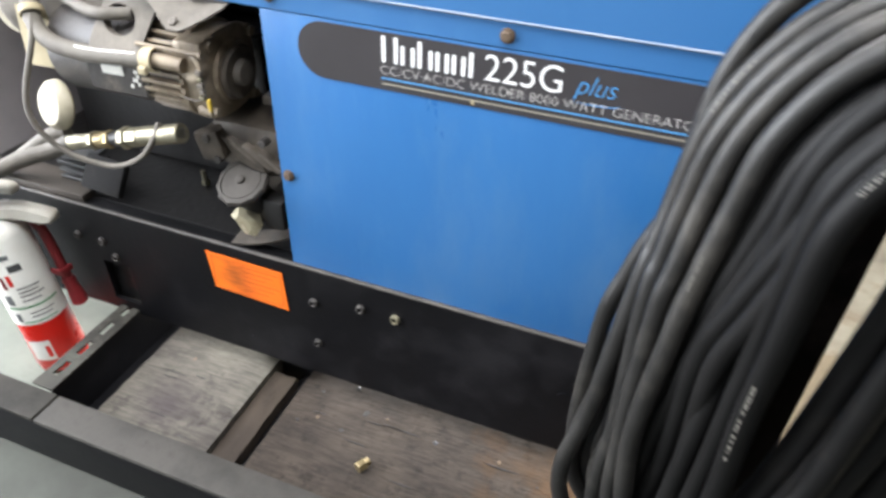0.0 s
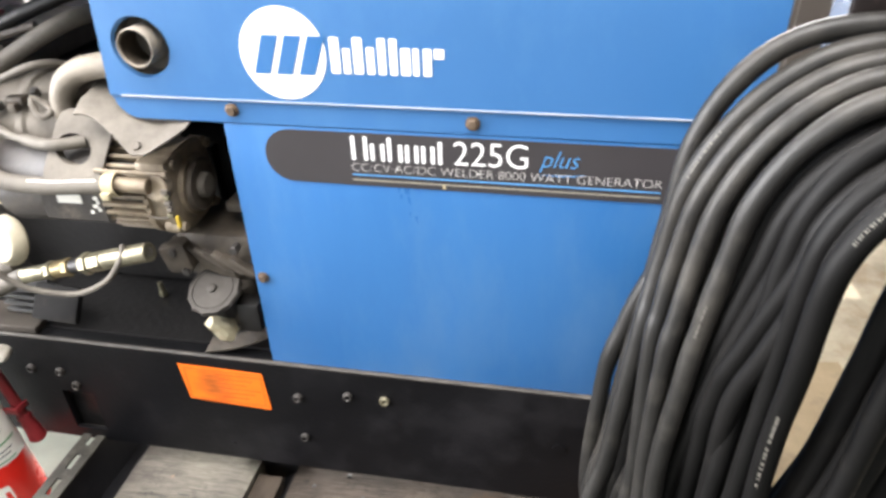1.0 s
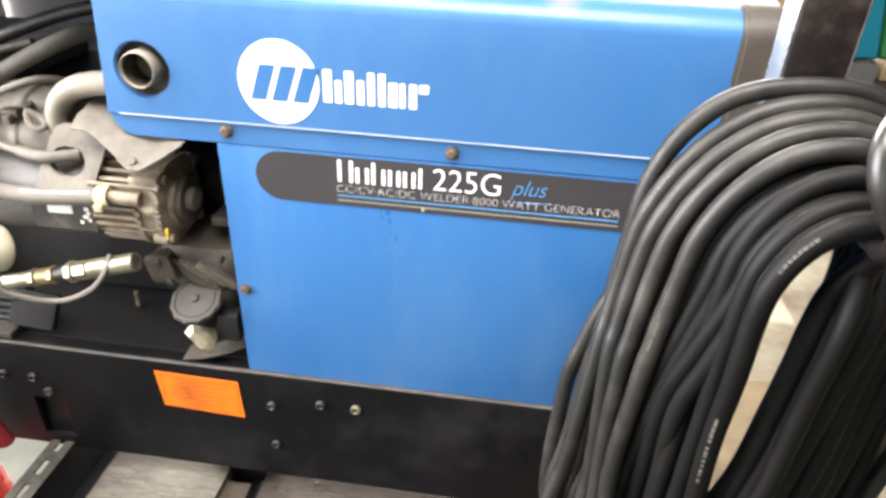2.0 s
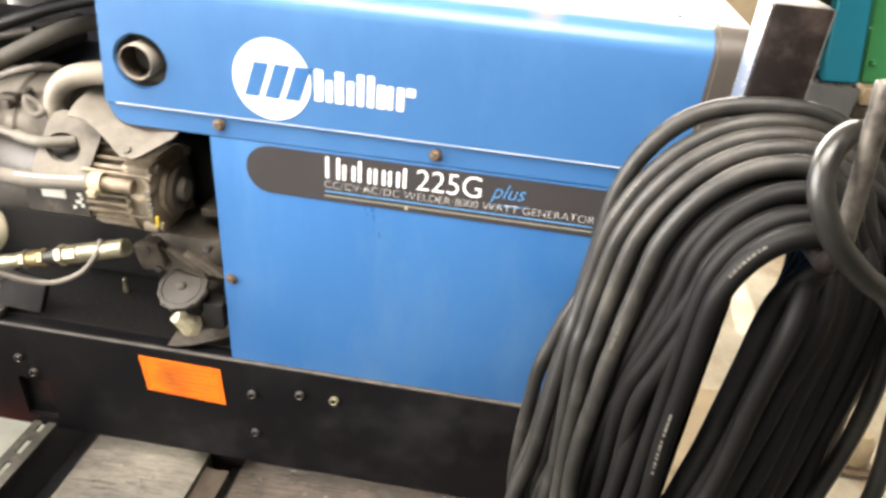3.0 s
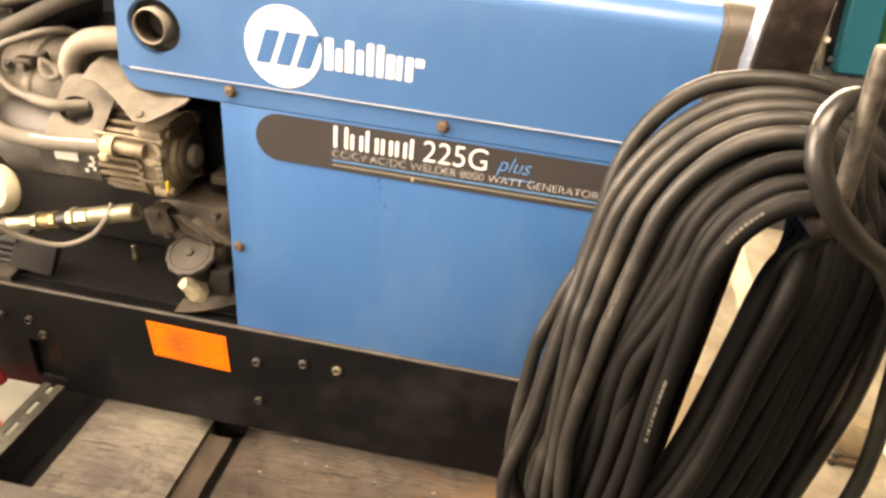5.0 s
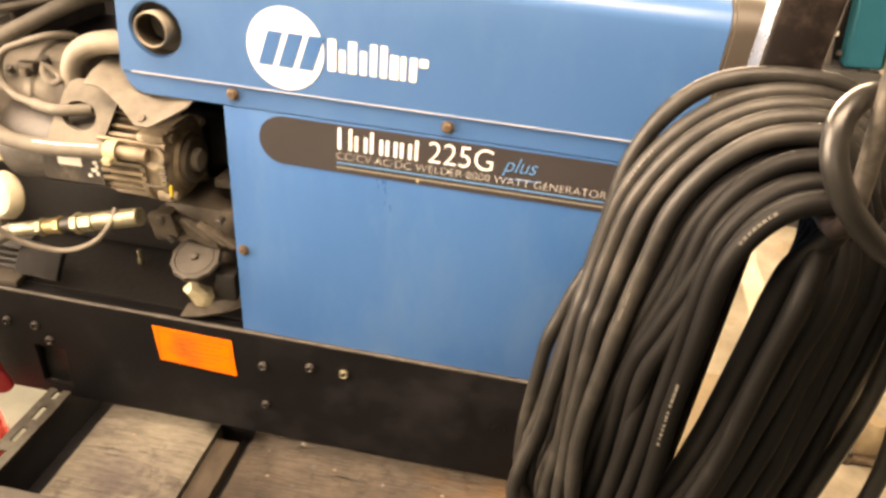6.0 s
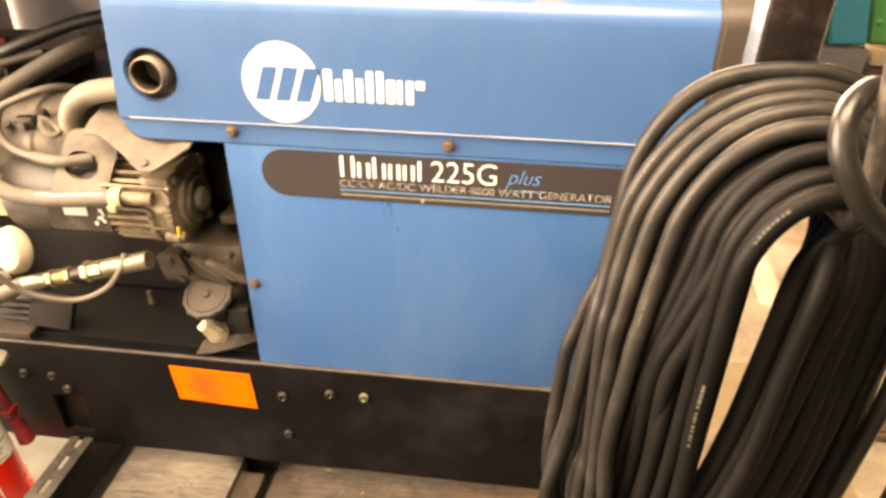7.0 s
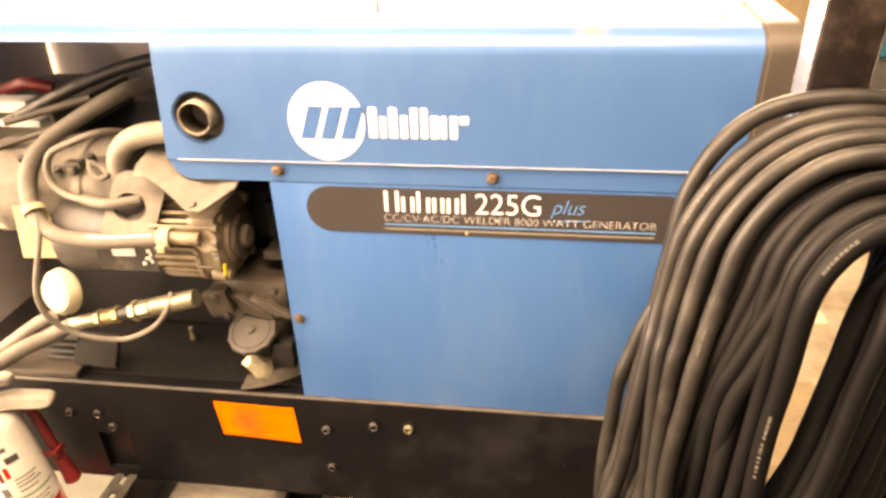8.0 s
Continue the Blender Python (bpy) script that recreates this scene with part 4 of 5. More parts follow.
part("spark_cap", merge(box(-0.50, -0.43, 0.12, 0.16, 0.565, 0.585, 0.006), box(-0.47, -0.40, 0.10, 0.13, 0.550, 0.562, 0.004)), LABEL, welder, "white connector blocks")
part("dark_cover", box(-0.60, -0.42, 0.16, 0.40, 0.50, 0.555, 0.01), DUSTY, welder)
part("oil_filter", lathe([(0, 0), (0.040, 0), (0.045, 0.006), (0.045, 0.085), (0.036, 0.095), (0, 0.095)], axis((-0.50, 0.16, 0.425), (-0.50, 0.02, 0.425)), 32), CREAM, welder, "cream coloured filter canister")
# card tag, cream cap, steel fittings, hoses
part("hang_tag", slab([(-0.411, 0.461), (-0.358, 0.465), (-0.348, 0.376), (-0.424, 0.372)], 0.004, 0.006), CARD, welder, "yellowed card tag")
part("cream_cap", lathe([(0, 0), (0.034, 0.0), (0.0365, 0.004), (0.035, 0.013), (0.028, 0.020), (0, 0.022)], axis((-0.340, -0.030, 0.338), (-0.352, -0.075, 0.352)), 32), CREAM, welder, "cream round cap")
fit_a, fit_b = Vector((-0.352, -0.030, 0.274)), Vector((-0.131, -0.030, 0.337))


def along(t):
    return fit_a.lerp(fit_b, t)


fitting = part("pipe_fitting", rod(along(0.0), along(1.0), 0.0085, 18), STEEL, welder, "row of plated hydraulic fittings")
for t0, t1, r, m, hexed in ((0.0, 0.22, 0.0115, ZINC, False), (0.23, 0.27, 0.0145, ZINC, True), (0.28, 0.37, 0.0125, BRASS, False), (0.37, 0.41, 0.0140, BRASS, True), (0.42, 0.51, 0.0115, ENGINE, False), (0.51, 0.56, 0.0165, ZINC, True), (0.56, 0.66, 0.0140, ZINC, True), (0.67, 1.0, 0.0138, ZINC, False)):
    part("coupling", (hexagon if hexed else rod)(along(t0), along(t1), r), m, fitting)
part("fuel_line", tube([along(0.02), (-0.385, -0.042, 0.258), (-0.425, -0.065, 0.245), (-0.47, -0.09, 0.222), (-0.56, -0.10, 0.17)], 0.0125, 14, 8), HOSE, welder, "grey hose from the fittings")
part("conduit", tube([(-0.40, 0.01, 0.262), (-0.435, 0.0, 0.250), (-0.53, 0.0, 0.186), (-0.62, 0.0, 0.135)], 0.012, 12, 8), HOSE, welder)
part("ground_wire", tube([(-0.375, 0.0, 0.472), (-0.347, -0.035, 0.440), (-0.352, -0.075, 0.352), (-0.325, -0.070, 0.293), (-0.262, -0.050, 0.266), (-0.205, -0.045, 0.288), (-0.172, -0.042, 0.325), (-0.168, -0.03, 0.345)], 0.0042, 8, 10), HOSE, welder, "thin grey wire")
cover = part("box_cover", box(-0.413, -0.335, 0.020, 0.034, 0.140, 0.200, 0.005, Matrix.Translation((-0.36, 0.04, 0.165)) @ pose(0, 0, 0, -32, 4, 0) @ Matrix.Translation((0.36, -0.04, -0.165))), COVER, welder, "small black plastic cover")
for k in range(4):
    part("louvre", box(-0.475, -0.405, 0.03, 0.08, 0.150 + 0.014 * k, 0.156 + 0.014 * k, 0.002), GREY_BOX, welder)
part("pan_ledge", box(-0.62, -0.405, 0.0, 0.06, 0.1325, 0.146, 0.003), BEZEL, welder)
part("small_stud", merge(hexagon((-0.250, 0.125, 0.137), (-0.250, 0.125, 0.147), 0.0075), rod((-0.250, 0.125, 0.145), (-0.250, 0.123, 0.166), 0.0045, 10)), ZINC, welder)
# oil filler
FC, FN = Vector((-0.067, 0.004, 0.249)), Vector((-0.06, -0.48, 0.87)).normalized()


def filler_cap(m):
    """A flat cap with a scalloped grip, a round groove and a small button."""
    bm = lathe([(0, 0.004), (0.0395, 0.004), (0.0415, 0.006), (0.0425, 0.012), (0.0405, 0.0165), (0.0335, 0.0175), (0.0325, 0.0160), (0.0310, 0.0175), (0.0075, 0.0185), (0.0070, 0.0225), (0.0045, 0.0240), (0, 0.0243)], None, 80)
    for v in bm.verts:
        r = math.hypot(v.co.x, v.co.y)
        if r > 0.036:
            a = math.atan2(v.co.y, v.co.x)
            k = 1 - 0.060 * abs(math.sin(6 * a)) ** 0.8 + 0.02
            v.co.x, v.co.y = v.co.x * k, v.co.y * k
    bmesh.ops.transform(bm, verts=bm.verts, matrix=m)
    return bm


filler = part("oil_filler_cap", filler_cap(axis(FC, FC + FN) @ Matrix.Scale(0.95, 4)), CAP_GREY, welder, "dusty grey scalloped oil filler cap")
part("filler_neck", lathe([(0, 0), (0.028, 0), (0.026, 0.05), (0.032, 0.065), (0, 0.065)], axis(FC - FN * 0.06, FC + FN), 24), ENGINE, filler)
rag = bmesh.new()
bmesh.ops.create_icosphere(rag, subdivisions=2, radius=1)
fold = random.Random(9)
for v in rag.verts:
    c = v.co.copy()
    k = 1 + 0.30 * noise.noise(c * 2.1 + Vector((4, 1, 2))) + fold.uniform(-0.12, 0.12)
    v.co = Vector((-0.066 + 0.023 * c.x * k, -0.006 + 0.014 * c.y * k, 0.196 + 0.023 * c.z * k - 0.006 * c.x))
part("foil_wrap", rag, FOIL, welder, "crumpled yellowed foil under the filler cap", sharp=8)
part("neck_flange", box(-0.042, -0.008, 0.0, 0.03, 0.185, 0.235, 0.006), ENGINE, welder)
bent = bmesh.new()
rows = []
for i in range(13):
    u = i / 12
    x, z = -0.108 + 0.118 * u, 0.140 + 0.040 * u ** 1.8
    rows.append([bent.verts.new((x, -0.004 + 0.016 * u, z)), bent.verts.new((x + 0.004, 0.022 + 0.016 * u, z + 0.010))])
for a, b in zip(rows, rows[1:]):
    bent.faces.new((a[0], b[0], b[1], a[1]))
part("bent_bracket", thicken(bent, 0.003), GRIME, welder, "bent dusty bracket below the filler")
casting = part("lower_casting", merge(lumpy(box(-0.132, -0.012, 0.022, 0.13, 0.262, 0.338, 0.010), 0.010, 28, 4), lumpy(box(-0.10, -0.02, 0.06, 0.17, 0.14, 0.262, 0.012), 0.006, 24, 1)), GRIME, welder, "grimy ribbed engine casting")
part("port_block", lumpy(box(-0.138, -0.096, 0.000, 0.050, 0.282, 0.326, 0.008, Matrix.Translation((-0.117, 0, 0.304)) @ pose(0, 0, 0, 0, -14, 0) @ Matrix.Translation((0.117, 0, -0.304))), 0.004, 60, 3), GRIME, casting)
part("gusset", slab([(-0.100, 0.312), (-0.090, 0.322), (-0.040, 0.300), (-0.030, 0.272), (-0.058, 0.276), (-0.085, 0.286)], 0.010, 0.030, 0.003), GRIME, casting)
for k in range(6):
    part("rib", box(-0.0022, 0.0022, 0.004, 0.040, -0.028, 0.024, 0.0012, Matrix.Translation((-0.084 + 0.0125 * k, 0.004, 0.308 - 0.003 * k)) @ pose(0, 0, 0, 0, -54, 0)), ALLOY if k % 2 else GRIME, casting)
for x, z in ((-0.118, 0.318), (-0.104, 0.287), (-0.024, 0.330)):
    part("casting_bolt", hexagon((x, 0.012, z), (x, -0.004, z), 0.0062), RUST_GREY, casting)
part("ledge", box(-0.052, -0.004, 0.050, 0.10, 0.360, 0.374, 0.003), ALLOY, casting, "pale dusty ledge")
part("mount_arm", box(-0.055, -0.012, 0.004, 0.026, 0.206, 0.226, 0.004, Matrix.Translation((-0.03, 0, 0.215)) @ pose(0, 0, 0, 0, -38, 0) @ Matrix.Translation((0.03, 0, -0.215))), GRIME, casting)

# ---- fire extinguisher ----
EX, EY, EZ, ER = -0.494, -0.080, FLOOR + 0.004, 0.0450
ext = thing("fire_extinguisher", (EX, EY, EZ), "red fire extinguisher with a white label, standing askew on the floor", "fire extinguisher")
at = Matrix.Translation((EX, EY, EZ))
body = part("cylinder", lathe([(0, 0.004), (0.037, 0.0), (0.0437, 0.004), (ER, 0.012), (ER, 0.290), (0.0425, 0.303), (0.031, 0.314), (0.019, 0.318), (0.019, 0.320), (0, 0.320)], at, 44), RED, ext)


def wrapped(name, low, high, first, sweep, surface, lift, label=""):
    """A printed patch that follows the cylinder, from one angle round by sweep degrees."""
    bm = bmesh.new()
    n = max(3, int(abs(sweep) / 8))
    r = ER + lift
    rows = [[bm.verts.new((EX + r * math.cos(a), EY + r * math.sin(a), EZ + h)) for a in (radians(first + sweep * i / n) for i in range(n + 1))] for h in (low, high)]
    for i in range(n):
        bm.faces.new((rows[0][i], rows[0][i + 1], rows[1][i + 1], rows[1][i]))
    return part(name, bm, surface, body, label)


part("label", lathe([(ER + 0.0004, 0.119), (ER + 0.0004, 0.290), (0.0429, 0.3035), (0.0314, 0.3145), (0.0205, 0.3182)], at, 44), LABEL, body, "white wrap-around label with small print")
for low, high, first, sweep, m in ((0.205, 0.228, -62, 9, RED), (0.200, 0.226, -76, 8, DARK_RED), (0.232, 0.246, -50, 26, GREY_BOX), (0.156, 0.160, -92, 112, GREEN_INK), (0.196, 0.199, -52, 46, INK), (0.188, 0.191, -52, 40, INK), (0.180, 0.183, -52, 50, INK), (0.170, 0.173, -52, 38, INK), (0.258, 0.266, -78, 40, INK), (0.244, 0.254, -92, 22, GREY_BOX),
                                   (0.165, 0.186, -86, 16, INK), (0.128, 0.146, -84, 12, INK), (0.143, 0.1455, -50, 52, INK), (0.135, 0.1375, -50, 44, INK), (0.124, 0.1270, -70, 70, GREEN_INK)):
    wrapped("print_bar", low, high, first, sweep, m, 0.0009)
wrapped("small_label", 0.034, 0.080, -96, 52, LABEL, 0.0006, "small white inspection label")
wrapped("print_bar", 0.042, 0.068, -58, 10, RED, 0.0010)
collar = part("valve", merge(lathe([(0, 0.305), (0.019, 0.305), (0.021, 0.307), (0.021, 0.312), (0.015, 0.318), (0.014, 0.330), (0, 0.332)], at, 24), box(EX - 0.013, EX + 0.015, EY - 0.012, EY + 0.012, EZ + 0.310, EZ + 0.332, 0.003)), ZINC, ext)
part("gauge", lathe([(0, 0), (0.015, 0), (0.015, 0.008), (0.013, 0.010), (0, 0.010)], axis((EX + 0.004, EY - 0.011, EZ + 0.307), (EX + 0.02, EY - 0.05, EZ + 0.310)), 20), LABEL, collar)
swing = Matrix.Translation((EX, EY, 0)) @ pose(0, 0, 0, 0, 0, 17) @ Matrix.Translation((-EX, -EY, 0))
for name, outline, half, lab in (
        ("carry_handle", [(-0.030, 0.316), (0.045, 0.318), (0.092, 0.307), (0.110, 0.309), (0.118, 0.318), (0.114, 0.329), (0.060, 0.346), (-0.030, 0.344)], 0.0130, "pale metal carrying handle"),
        ("squeeze_lever", [(-0.040, 0.356), (0.045, 0.366), (0.066, 0.364), (0.072, 0.371), (0.066, 0.382), (0.030, 0.388), (-0.040, 0.378)], 0.0120, "pale metal squeeze lever")):
    bm = slab([(EX + x, EZ + z) for x, z in outline], EY - half, EY + half, 0.005)
    bmesh.ops.transform(bm, verts=bm.verts, matrix=swing)
    part(name, bm, PALE_METAL, collar, lab)
part("hose", tube([(EX + 0.012, EY + 0.006, EZ + 0.318), (EX + 0.034, EY + 0.026, EZ + 0.314), (EX + 0.046, EY + 0.040, EZ + 0.280), (EX + 0.047, EY + 0.044, EZ + 0.220), (EX + 0.048, EY + 0.044, EZ + 0.165)], 0.0086, 14, 8), DARK_RED, ext, "dark red discharge hose")
part("nozzle", lathe([(0, 0), (0.0105, 0), (0.0125, 0.006), (0.0105, 0.012), (0.0115, 0.02), (0.0150, 0.055), (0.0125, 0.058), (0, 0.056)], axis((EX + 0.048, EY + 0.044, EZ + 0.172), (EX + 0.053, EY + 0.046, EZ + 0.06)), 18), DARK_RED, ext)
part("hose_clip", merge(box(EX + 0.032, EX + 0.060, EY + 0.028, EY + 0.033, EZ + 0.186, EZ + 0.198, 0.002), box(EX + 0.056, EX + 0.061, EY + 0.028, EY + 0.054, EZ + 0.186, EZ + 0.198, 0.002)), DARK_RED, ext)

ext.rotation_euler = (0, radians(-6), 0)

# ---- post with hook ----
post = thing("cable_post", (0.647, -0.10, FLOOR), "dark square steel tube post with a welded hook", "post")
part("tube", box(0.619, 0.6745, -0.131, -0.086, FLOOR, 0.777, 0.004), POST, post)
# thin bright plate: the sky's reflection on this side is put into its colour
part("worn_side", box(0.6178, 0.6187, -0.1275, -0.0895, 0.60, 0.774, 0.0003), SIDE_SHEEN, post, "scuffed side of the tube, bright for the sky's reflection")
# the corner's highlight, drawn as a thin pale strip
part("worn_edge", tube([(0.6741, -0.1300, 0.62), (0.6741, -0.1300, 0.775)], 0.0008, 8, 1, smooth=False), EDGE, post, "pale strip for the highlight on the tube's corner")
ARM = 0.624
BAR_Z = ARM + 0.001
hook = part("hook", tube([(0.648, -0.125, BAR_Z), (0.648, -0.24, BAR_Z), (0.650, -0.318, BAR_Z), (0.650, -0.336, BAR_Z + 0.004), (0.651, -0.345, BAR_Z + 0.022)], 0.0078, 18, 8), POST, post, "round bar welded to the post")
part("hook_tip", tube([(0.651, -0.345, BAR_Z + 0.020), (0.6465, -0.345, ARM + 0.06), (0.6375, -0.344, 0.757), (0.6365, -0.344, 0.768)], 0.0072, 18, 8), BAR, post, "bare steel end of the bar, bent up")
part("weld_collar", lathe([(0, 0), (0.017, 0), (0.012, 0.008), (0, 0.008)], axis((0.648, -0.131, BAR_Z), (0.648, -0.2, BAR_Z)), 20), STEEL, post)

# ---- cable coil ----
coil = thing("cable_coil", (0.64, -0.24, 0.0), "large coil of dusty black rubber welding cable hung over the hook", "cable")
R = 0.0092
rnd = random.Random(5)


def hang(y, top, reach, left, y_low, back, low, seed, swing=0.0, shift=(0.0, 0.0), square=2.0):
    """One turn over the hook: a rounded shoulder of the given reach, its front limb through
    left (x at three heights), the bottom, and its back limb, back = 0 (innermost) to 1 (outermost)."""
    drop = 1.45 * reach
    pts = [(0.648 - reach * math.sin(a) ** (2 / square), y, top - drop * (1 - math.cos(a) ** (2 / square))) for a in (radians(d) for d in (0, 22, 44, 66, 88))]
    pts.append((0.45 * (0.648 - reach) + 0.55 * left[0], y + 0.2 * (y_low - y), 0.5 * (top - drop) + 0.20))
    pts += [(x, y + (y_low - y) * k, z) for x, k, z in zip(left, (0.45, 0.8, 1.0), (0.40, 0.25, 0.08))]
    y_back = -0.312 + 0.122 * back + shift[1]
    ends = [(0.6435 + 0.145 * back, 0.56), (0.6355 + 0.165 * back, 0.47), (0.6260 + 0.172 * back, 0.35), (0.600 + 0.202 * back, 0.24), (0.545 + 0.228 * back, 0.09)]
    pts.append((0.5 * left[2] + 0.5 * ends[4][0], 0.5 * (y_low + y_back), low))
    pts += [(x + shift[0] + swing * (0.6 - z), y_back, z) for x, z in reversed(ends)]
    far = max(0.6650, 0.648 + 0.75 * (ends[0][0] + shift[0] - 0.648))
    pts += [(far, 0.4 * y + 0.6 * y_back, top - 0.034), (0.648 + 0.55 * (far - 0.648), y, top - 0.007)]
    out = []
    for c in pts:
        v = Vector(c)
        k = min(1.0, max(0.0, (0.56 - v.z) / 0.3))
        out.append(v + Vector((0.006 * k * noise.noise(Vector((seed * 3.7, v.z * 6, 0.3))), 0.007 * k * noise.noise(Vector((seed * 5.1, v.z * 6, 4.3))), 0)))
    return out


LINES = []


def turn(line, seed, r=R, seg=12, surface=CABLE, label=""):
    LINES.append(line)
    return part("cable_turn", tube(line, r, seg, 8, closed=True, wobble=0.05, seed=seed), surface, coil, label)


# the visible turns, from the one hung nearest the hook's tip to those by the post
for k, (y, top, reach, left, back) in enumerate((
        (-0.320, 0.642, 0.062, (0.588, 0.590, 0.580), 0.00),
        (-0.297, 0.647, 0.066, (0.581, 0.580, 0.570), 0.12),
        (-0.272, 0.657, 0.074, (0.570, 0.566, 0.568), 0.26),
        (-0.238, 0.666, 0.104, (0.528, 0.526, 0.548), 0.42),
        (-0.213, 0.671, 0.122, (0.516, 0.514, 0.530), 0.56),
        (-0.190, 0.674, 0.134, (0.506, 0.507, 0.512), 0.70),
        (-0.166, 0.678, 0.142, (0.494, 0.482, 0.472), 0.84))):
    # the three turns nearest the tip are shaded by colour
    turn(hang(y, top, reach, left, 0.62 * y - 0.100, back, -0.10 + 0.04 * rnd.random(), k, 0.0, (0.003, 0.020)), k, R * (1.04, 0.98, 1.0)[k % 3], 18, CABLE if k > 2 else CABLE_SHADED)
# turns that lie under those on the hook and show between their hanging limbs
for k in range(9):
    f = (k + 0.5) / 9
    reach = 0.056 + 0.064 * f
    x = 0.566 - 0.056 * f
    left = (x + rnd.uniform(-0.005, 0.007), x + rnd.uniform(-0.009, 0.011), x + rnd.uniform(-0.013, 0.015))
    turn(hang(-0.308 + 0.150 * f, 0.639 + 0.012 * f, reach, left, -0.243 + 0.07 * f, 0.06 + 0.96 * f, -0.06 + 0.05 * rnd.random(), k + 70), k + 70, R, 14, CABLE if k == 8 else CABLE_SHADED)
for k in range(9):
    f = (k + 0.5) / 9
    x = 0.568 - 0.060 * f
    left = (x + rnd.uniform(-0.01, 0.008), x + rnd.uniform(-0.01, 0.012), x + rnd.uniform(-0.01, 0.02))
    turn(hang(-0.296 + 0.150 * f, 0.641, 0.054 + 0.058 * f, left, -0.215 + 0.06 * f, 0.45 * f, -0.02 + 0.05 * rnd.random(), k + 90, 0.0, (0.001, 0.012 + 0.075 * f)), k + 90, R, 10, CABLE_SHADED)
# and the darker ones whose back limbs lie in front, shade put into their colour
for k in range(11):
    f = (k + 0.5 + rnd.uniform(-0.35, 0.35)) / 11
    x = 0.555 - 0.060 * f
    turn(hang(-0.215 + 0.060 * f, 0.640, 0.072 + 0.020 * f, (x, x - 0.005, x), -0.19 + 0.03 * f, f, -0.03 + 0.05 * rnd.random(), k + 120, rnd.uniform(-0.03, 0.03), (0.0, rnd.uniform(-0.016, 0.004))), k + 120, R * 1.04, 14, CABLE_SHADED)
# loose turns: the high one by the post, one that bulges at the side, two that swing wide behind
loose = hang(-0.146, 0.687, 0.138, (0.497, 0.487, 0.480), -0.17, 0.92, -0.03, 40, square=2.5)
loose[-1], loose[-2] = Vector((0.703, -0.150, 0.680)), Vector((0.752, -0.170, 0.645))
turn(loose, 40, R * 1.05, 18)
bulge = hang(-0.150, 0.662, 0.128, (0.486, 0.470, 0.480), -0.16, 0.75, -0.02, 41)
bulge[6].z, bulge[7].z = 0.385, 0.300
turn(bulge, 41, R, 14)
turn(hang(-0.178, 0.658, 0.120, (0.505, 0.495, 0.485), -0.15, 1.00, -0.04, 42, 0.02), 42, R, 14)
turn(hang(-0.200, 0.652, 0.112, (0.520, 0.510, 0.500), -0.16, 1.03, -0.04, 43, 0.02), 43, R, 14)


def cable_print(line, first, last, count, height):
    """Worn print bars along a stretch of a turn, on its outer side."""
    pts = curve_points(line, 20, True)[int(first * 20):int(last * 20) + 1]
    for i in range(count):
        a = (i + 0.1) / count * (len(pts) - 1)
        p, d = pts[int(a)], (pts[min(len(pts) - 1, int(a) + 1)] - pts[int(a)]).normalized()
        out = Vector((-0.45, -0.75, 0.50))
        out = (out - d * out.dot(d)).normalized()
        m = Matrix((d, out.cross(d), out)).transposed().to_4x4()
        m.translation = p + out * (R * 1.035)
        n = (pts[-1] - pts[0]).length / count * 0.55
        part("print_bar", box(0, n * (0.75, 1.25, 0.5, 1.0)[i % 4], -height / 2, height / 2, -0.0003, 0.0003, 0, m), CABLE_INK, coil)


cable_print(LINES[0], 1.6, 2.8, 16, 0.0026)
cable_print(LINES[0], 5.5, 6.4, 16, 0.0026)
cable_print(LINES[3], 4.6, 5.2, 10, 0.0022)
cable_print(LINES[6], 2.3, 3.0, 12, 0.0022)

# the free end wound round the hook's tip
part("cable_end", tube([(0.80, -0.22, 0.20), (0.795, -0.24, 0.40), (0.765, -0.26, 0.56), (0.715, -0.29, 0.672), (0.675, -0.305, 0.712), (0.640, -0.322, 0.726), (0.618, -0.345, 0.715), (0.617, -0.360, 0.690), (0.636, -0.365, 0.660), (0.668, -0.358, 0.632), (0.705, -0.345, 0.605), (0.760, -0.31, 0.53), (0.806, -0.27, 0.43), (0.832, -0.26, 0.30), (0.835, -0.25, 0.12)], 0.0090, 18, 10), CABLE_GLOSS, coil, "clean glossy free end of the cable")

# ---- beyond ----
teal = thing("teal_cabinet", (1.36, 1.5, FLOOR), "teal painted machine cabinet on a dark grey base", "machine")
part("upper_cover", slab([(1.306, 0.342), (1.416, 0.346), (1.368, 0.58), (1.333, 0.75), (1.247, 0.75)], 1.46, 1.40, 0.006), TEAL, teal)
part("base", box(1.22, 1.418, 1.38, 1.78, FLOOR, 0.338, 0.006), GREY_BOX, teal, "dark grey steel base")
part("back_plate", box(1.10, 1.40, 1.50, 1.51, 0.338, 0.75, 0.003), ENGINE, teal)
part("side_rail", slab([(1.258, 0.338), (1.276, 0.338), (1.196, 0.75), (1.178, 0.75)], 1.44, 1.42, 0.003), STEEL, teal)
for k in range(4):
    part("cable_clip", box(1.278 - 0.030 * k, 1.290 - 0.030 * k, 1.405, 1.425, 0.372 + 0.055 * k, 0.386 + 0.055 * k, 0.003), LABEL if k % 2 else GREY_BOX, teal)
for k in range(3):
    part("base_bolt", hexagon((1.30 + 0.05 * k, 1.392, 0.338), (1.30 + 0.05 * k, 1.392, 0.347), 0.006), ENGINE, teal)
green = thing("green_machine", (1.75, 1.6, FLOOR), "green painted machine with rows of round-head rivets", "machine")
part("housing", slab([(1.445, 0.330), (2.3, 0.330), (2.3, 1.30), (1.26, 1.30), (1.352, 0.80)], 2.0, 1.47, 0.01), GREEN, green)
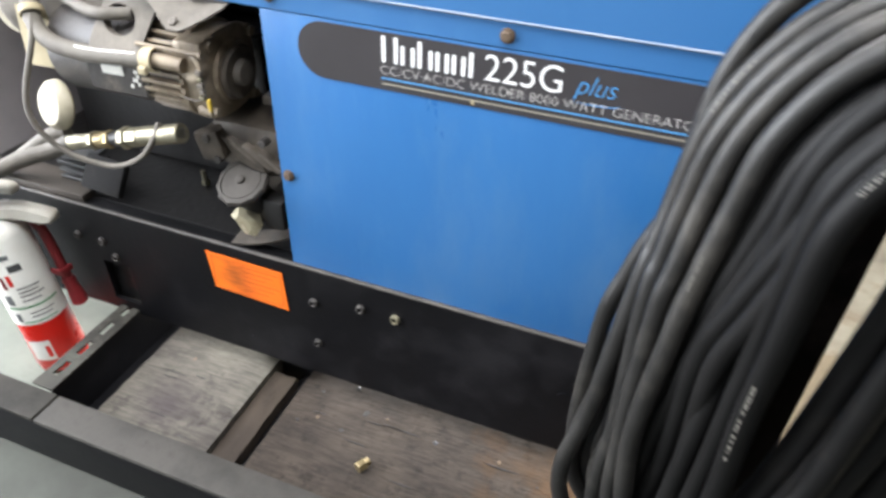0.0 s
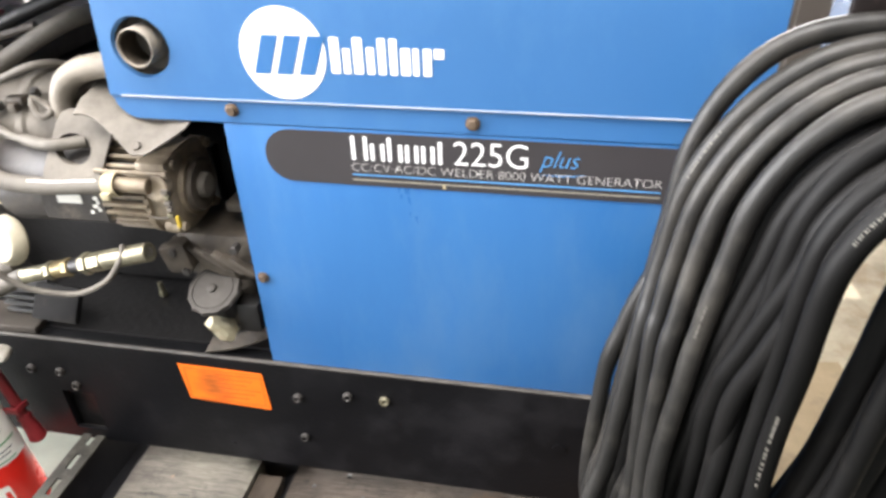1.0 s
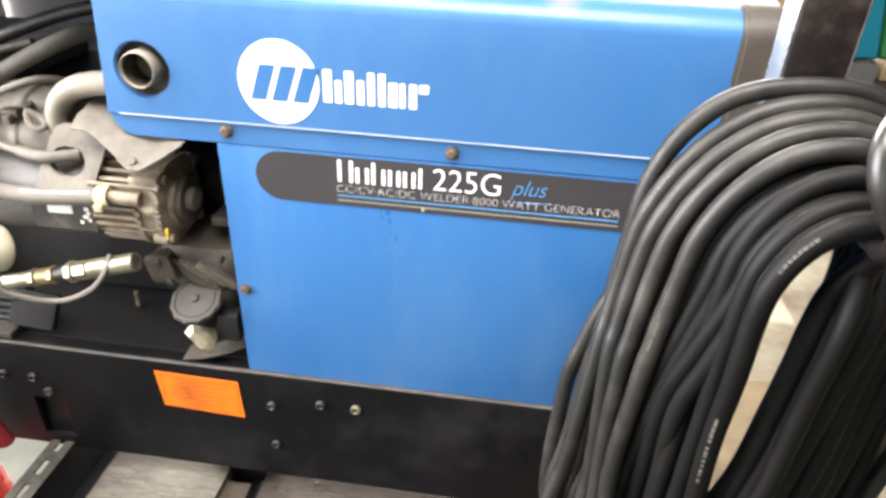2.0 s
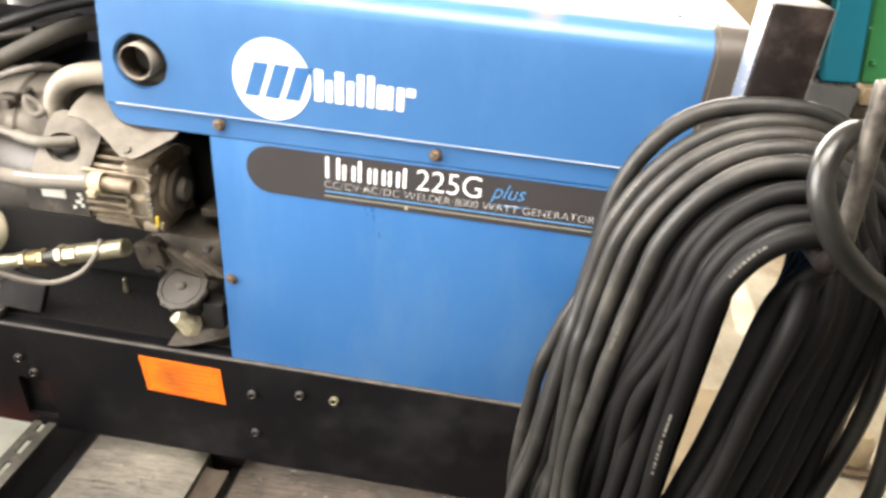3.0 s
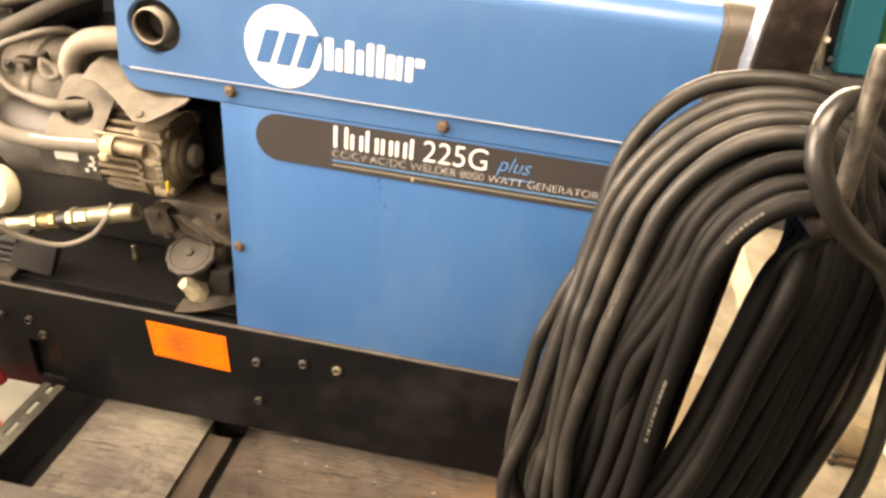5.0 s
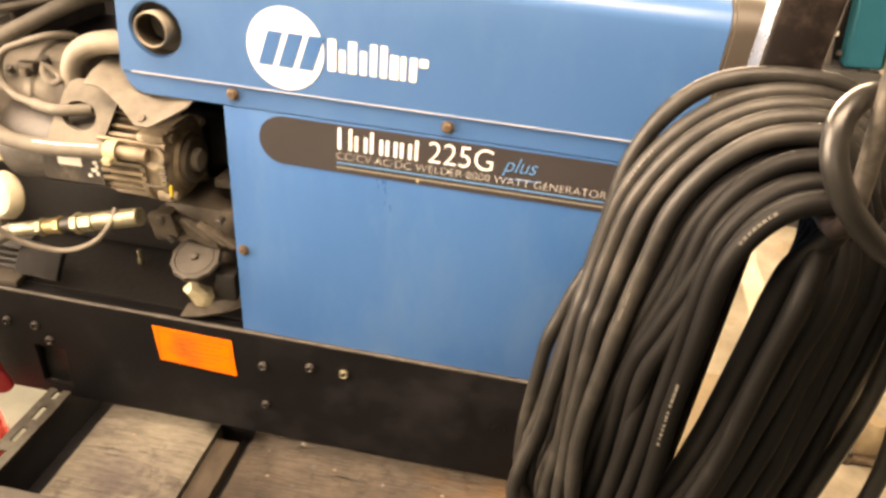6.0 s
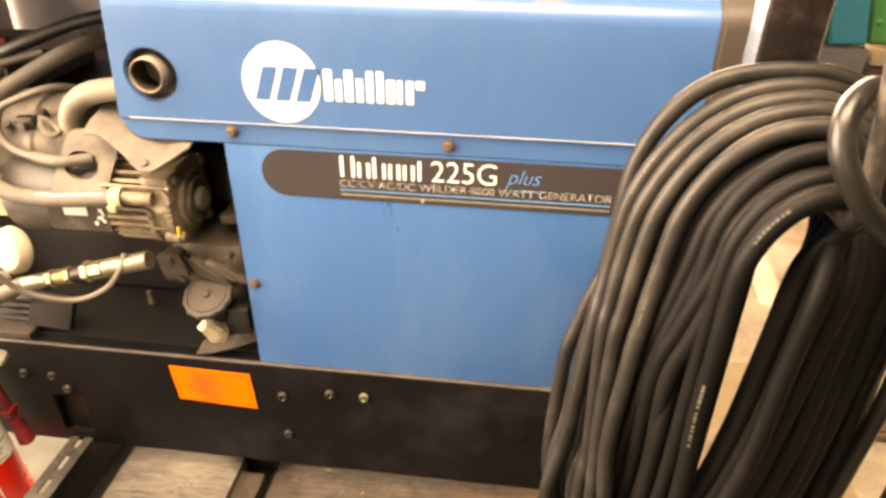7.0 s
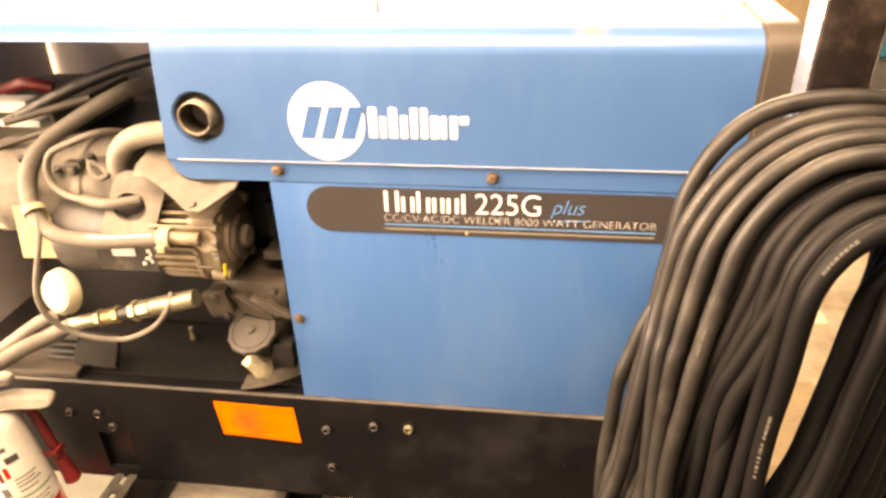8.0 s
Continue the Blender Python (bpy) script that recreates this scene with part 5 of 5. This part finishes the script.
part("pedestal", box(1.50, 2.26, 1.56, 1.95, FLOOR, 0.365, 0.01), GREY_BOX, green)
for i in range(7):
    for j in range(4):
        x = 1.46 + 0.10 * i - 0.16 * 0.27 * j
        part("rivet", lathe([(0, 0), (0.010, 0), (0.008, 0.006), (0.004, 0.010), (0, 0.0105)], axis((x, 1.47, 0.40 + 0.10 * j), (x, 1.0, 0.40 + 0.10 * j)), 12), GREEN, green)
stack = thing("board_stack", (1.6, 1.5, FLOOR), "stack of rough brown boards on the floor", "boards")
for k in range(9):
    part("board", box(1.425 + 0.012 * (k % 3), 1.78, 1.42, 1.54, FLOOR + 0.060 * k, FLOOR + 0.053 + 0.060 * k, 0.004), WOOD_B if k % 2 else CARTON, stack)
single("brown_board", box(0.80, 1.12, 1.30, 1.33, FLOOR, 1.05, 0.003), CARTON, "brown sheet of board standing on edge", "board")
single("card_sheet", box(0.70, 1.06, 0.10, 0.50, FLOOR + 0.0005, FLOOR + 0.005, 0.001, Matrix.Translation((0.88, 0.3, 0)) @ pose(0, 0, 0, 0, 0, 8) @ Matrix.Translation((-0.88, -0.3, 0))), CARTON, "flat sheet of brown card lying on the concrete", "card")
jug = thing("white_jug", (1.40, 0.36, FLOOR), "white plastic jug with faded grey print, on the floor", "jug")
part("body", lathe([(0, 0), (0.105, 0), (0.115, 0.012), (0.115, 0.19), (0.10, 0.225), (0.04, 0.26), (0.032, 0.28), (0, 0.28)], Matrix.Translation((1.40, 0.36, FLOOR)), 32), LABEL, jug)
part("cap", lathe([(0, 0.275), (0.036, 0.275), (0.036, 0.305), (0.032, 0.310), (0, 0.310)], Matrix.Translation((1.40, 0.36, FLOOR)), 24), GREY_BOX, jug)
for k in range(4):
    a = radians(196 + 9 * k)
    part("print_bar", box(-0.006, 0.006, -0.001, 0.001, 0.05, 0.085 + 0.01 * (k % 2), 0, Matrix.Translation((1.40 + 0.116 * math.cos(a), 0.36 + 0.116 * math.sin(a), FLOOR)) @ pose(0, 0, 0, 0, 0, math.degrees(a) + 90)), RUST_GREY, jug)
valve_b = thing("brown_valve", (1.19, 0.32, FLOOR), "small brown valve body with a steel flange on the floor", "valve")
part("body", lathe([(0, 0.03), (0.030, 0.03), (0.034, 0.04), (0.030, 0.085), (0.018, 0.10), (0, 0.10)], Matrix.Translation((1.20, 0.33, FLOOR)), 20), CARTON, valve_b)
part("flange", merge(box(1.15, 1.245, 0.29, 0.37, FLOOR + 0.012, FLOOR + 0.022, 0.002), box(1.16, 1.235, 0.30, 0.36, FLOOR + 0.022, FLOOR + 0.030, 0.002)), RUST, valve_b)
part("bolt", rod((1.165, 0.30, FLOOR), (1.165, 0.30, FLOOR + 0.034), 0.008, 12), RUST_GREY, valve_b)
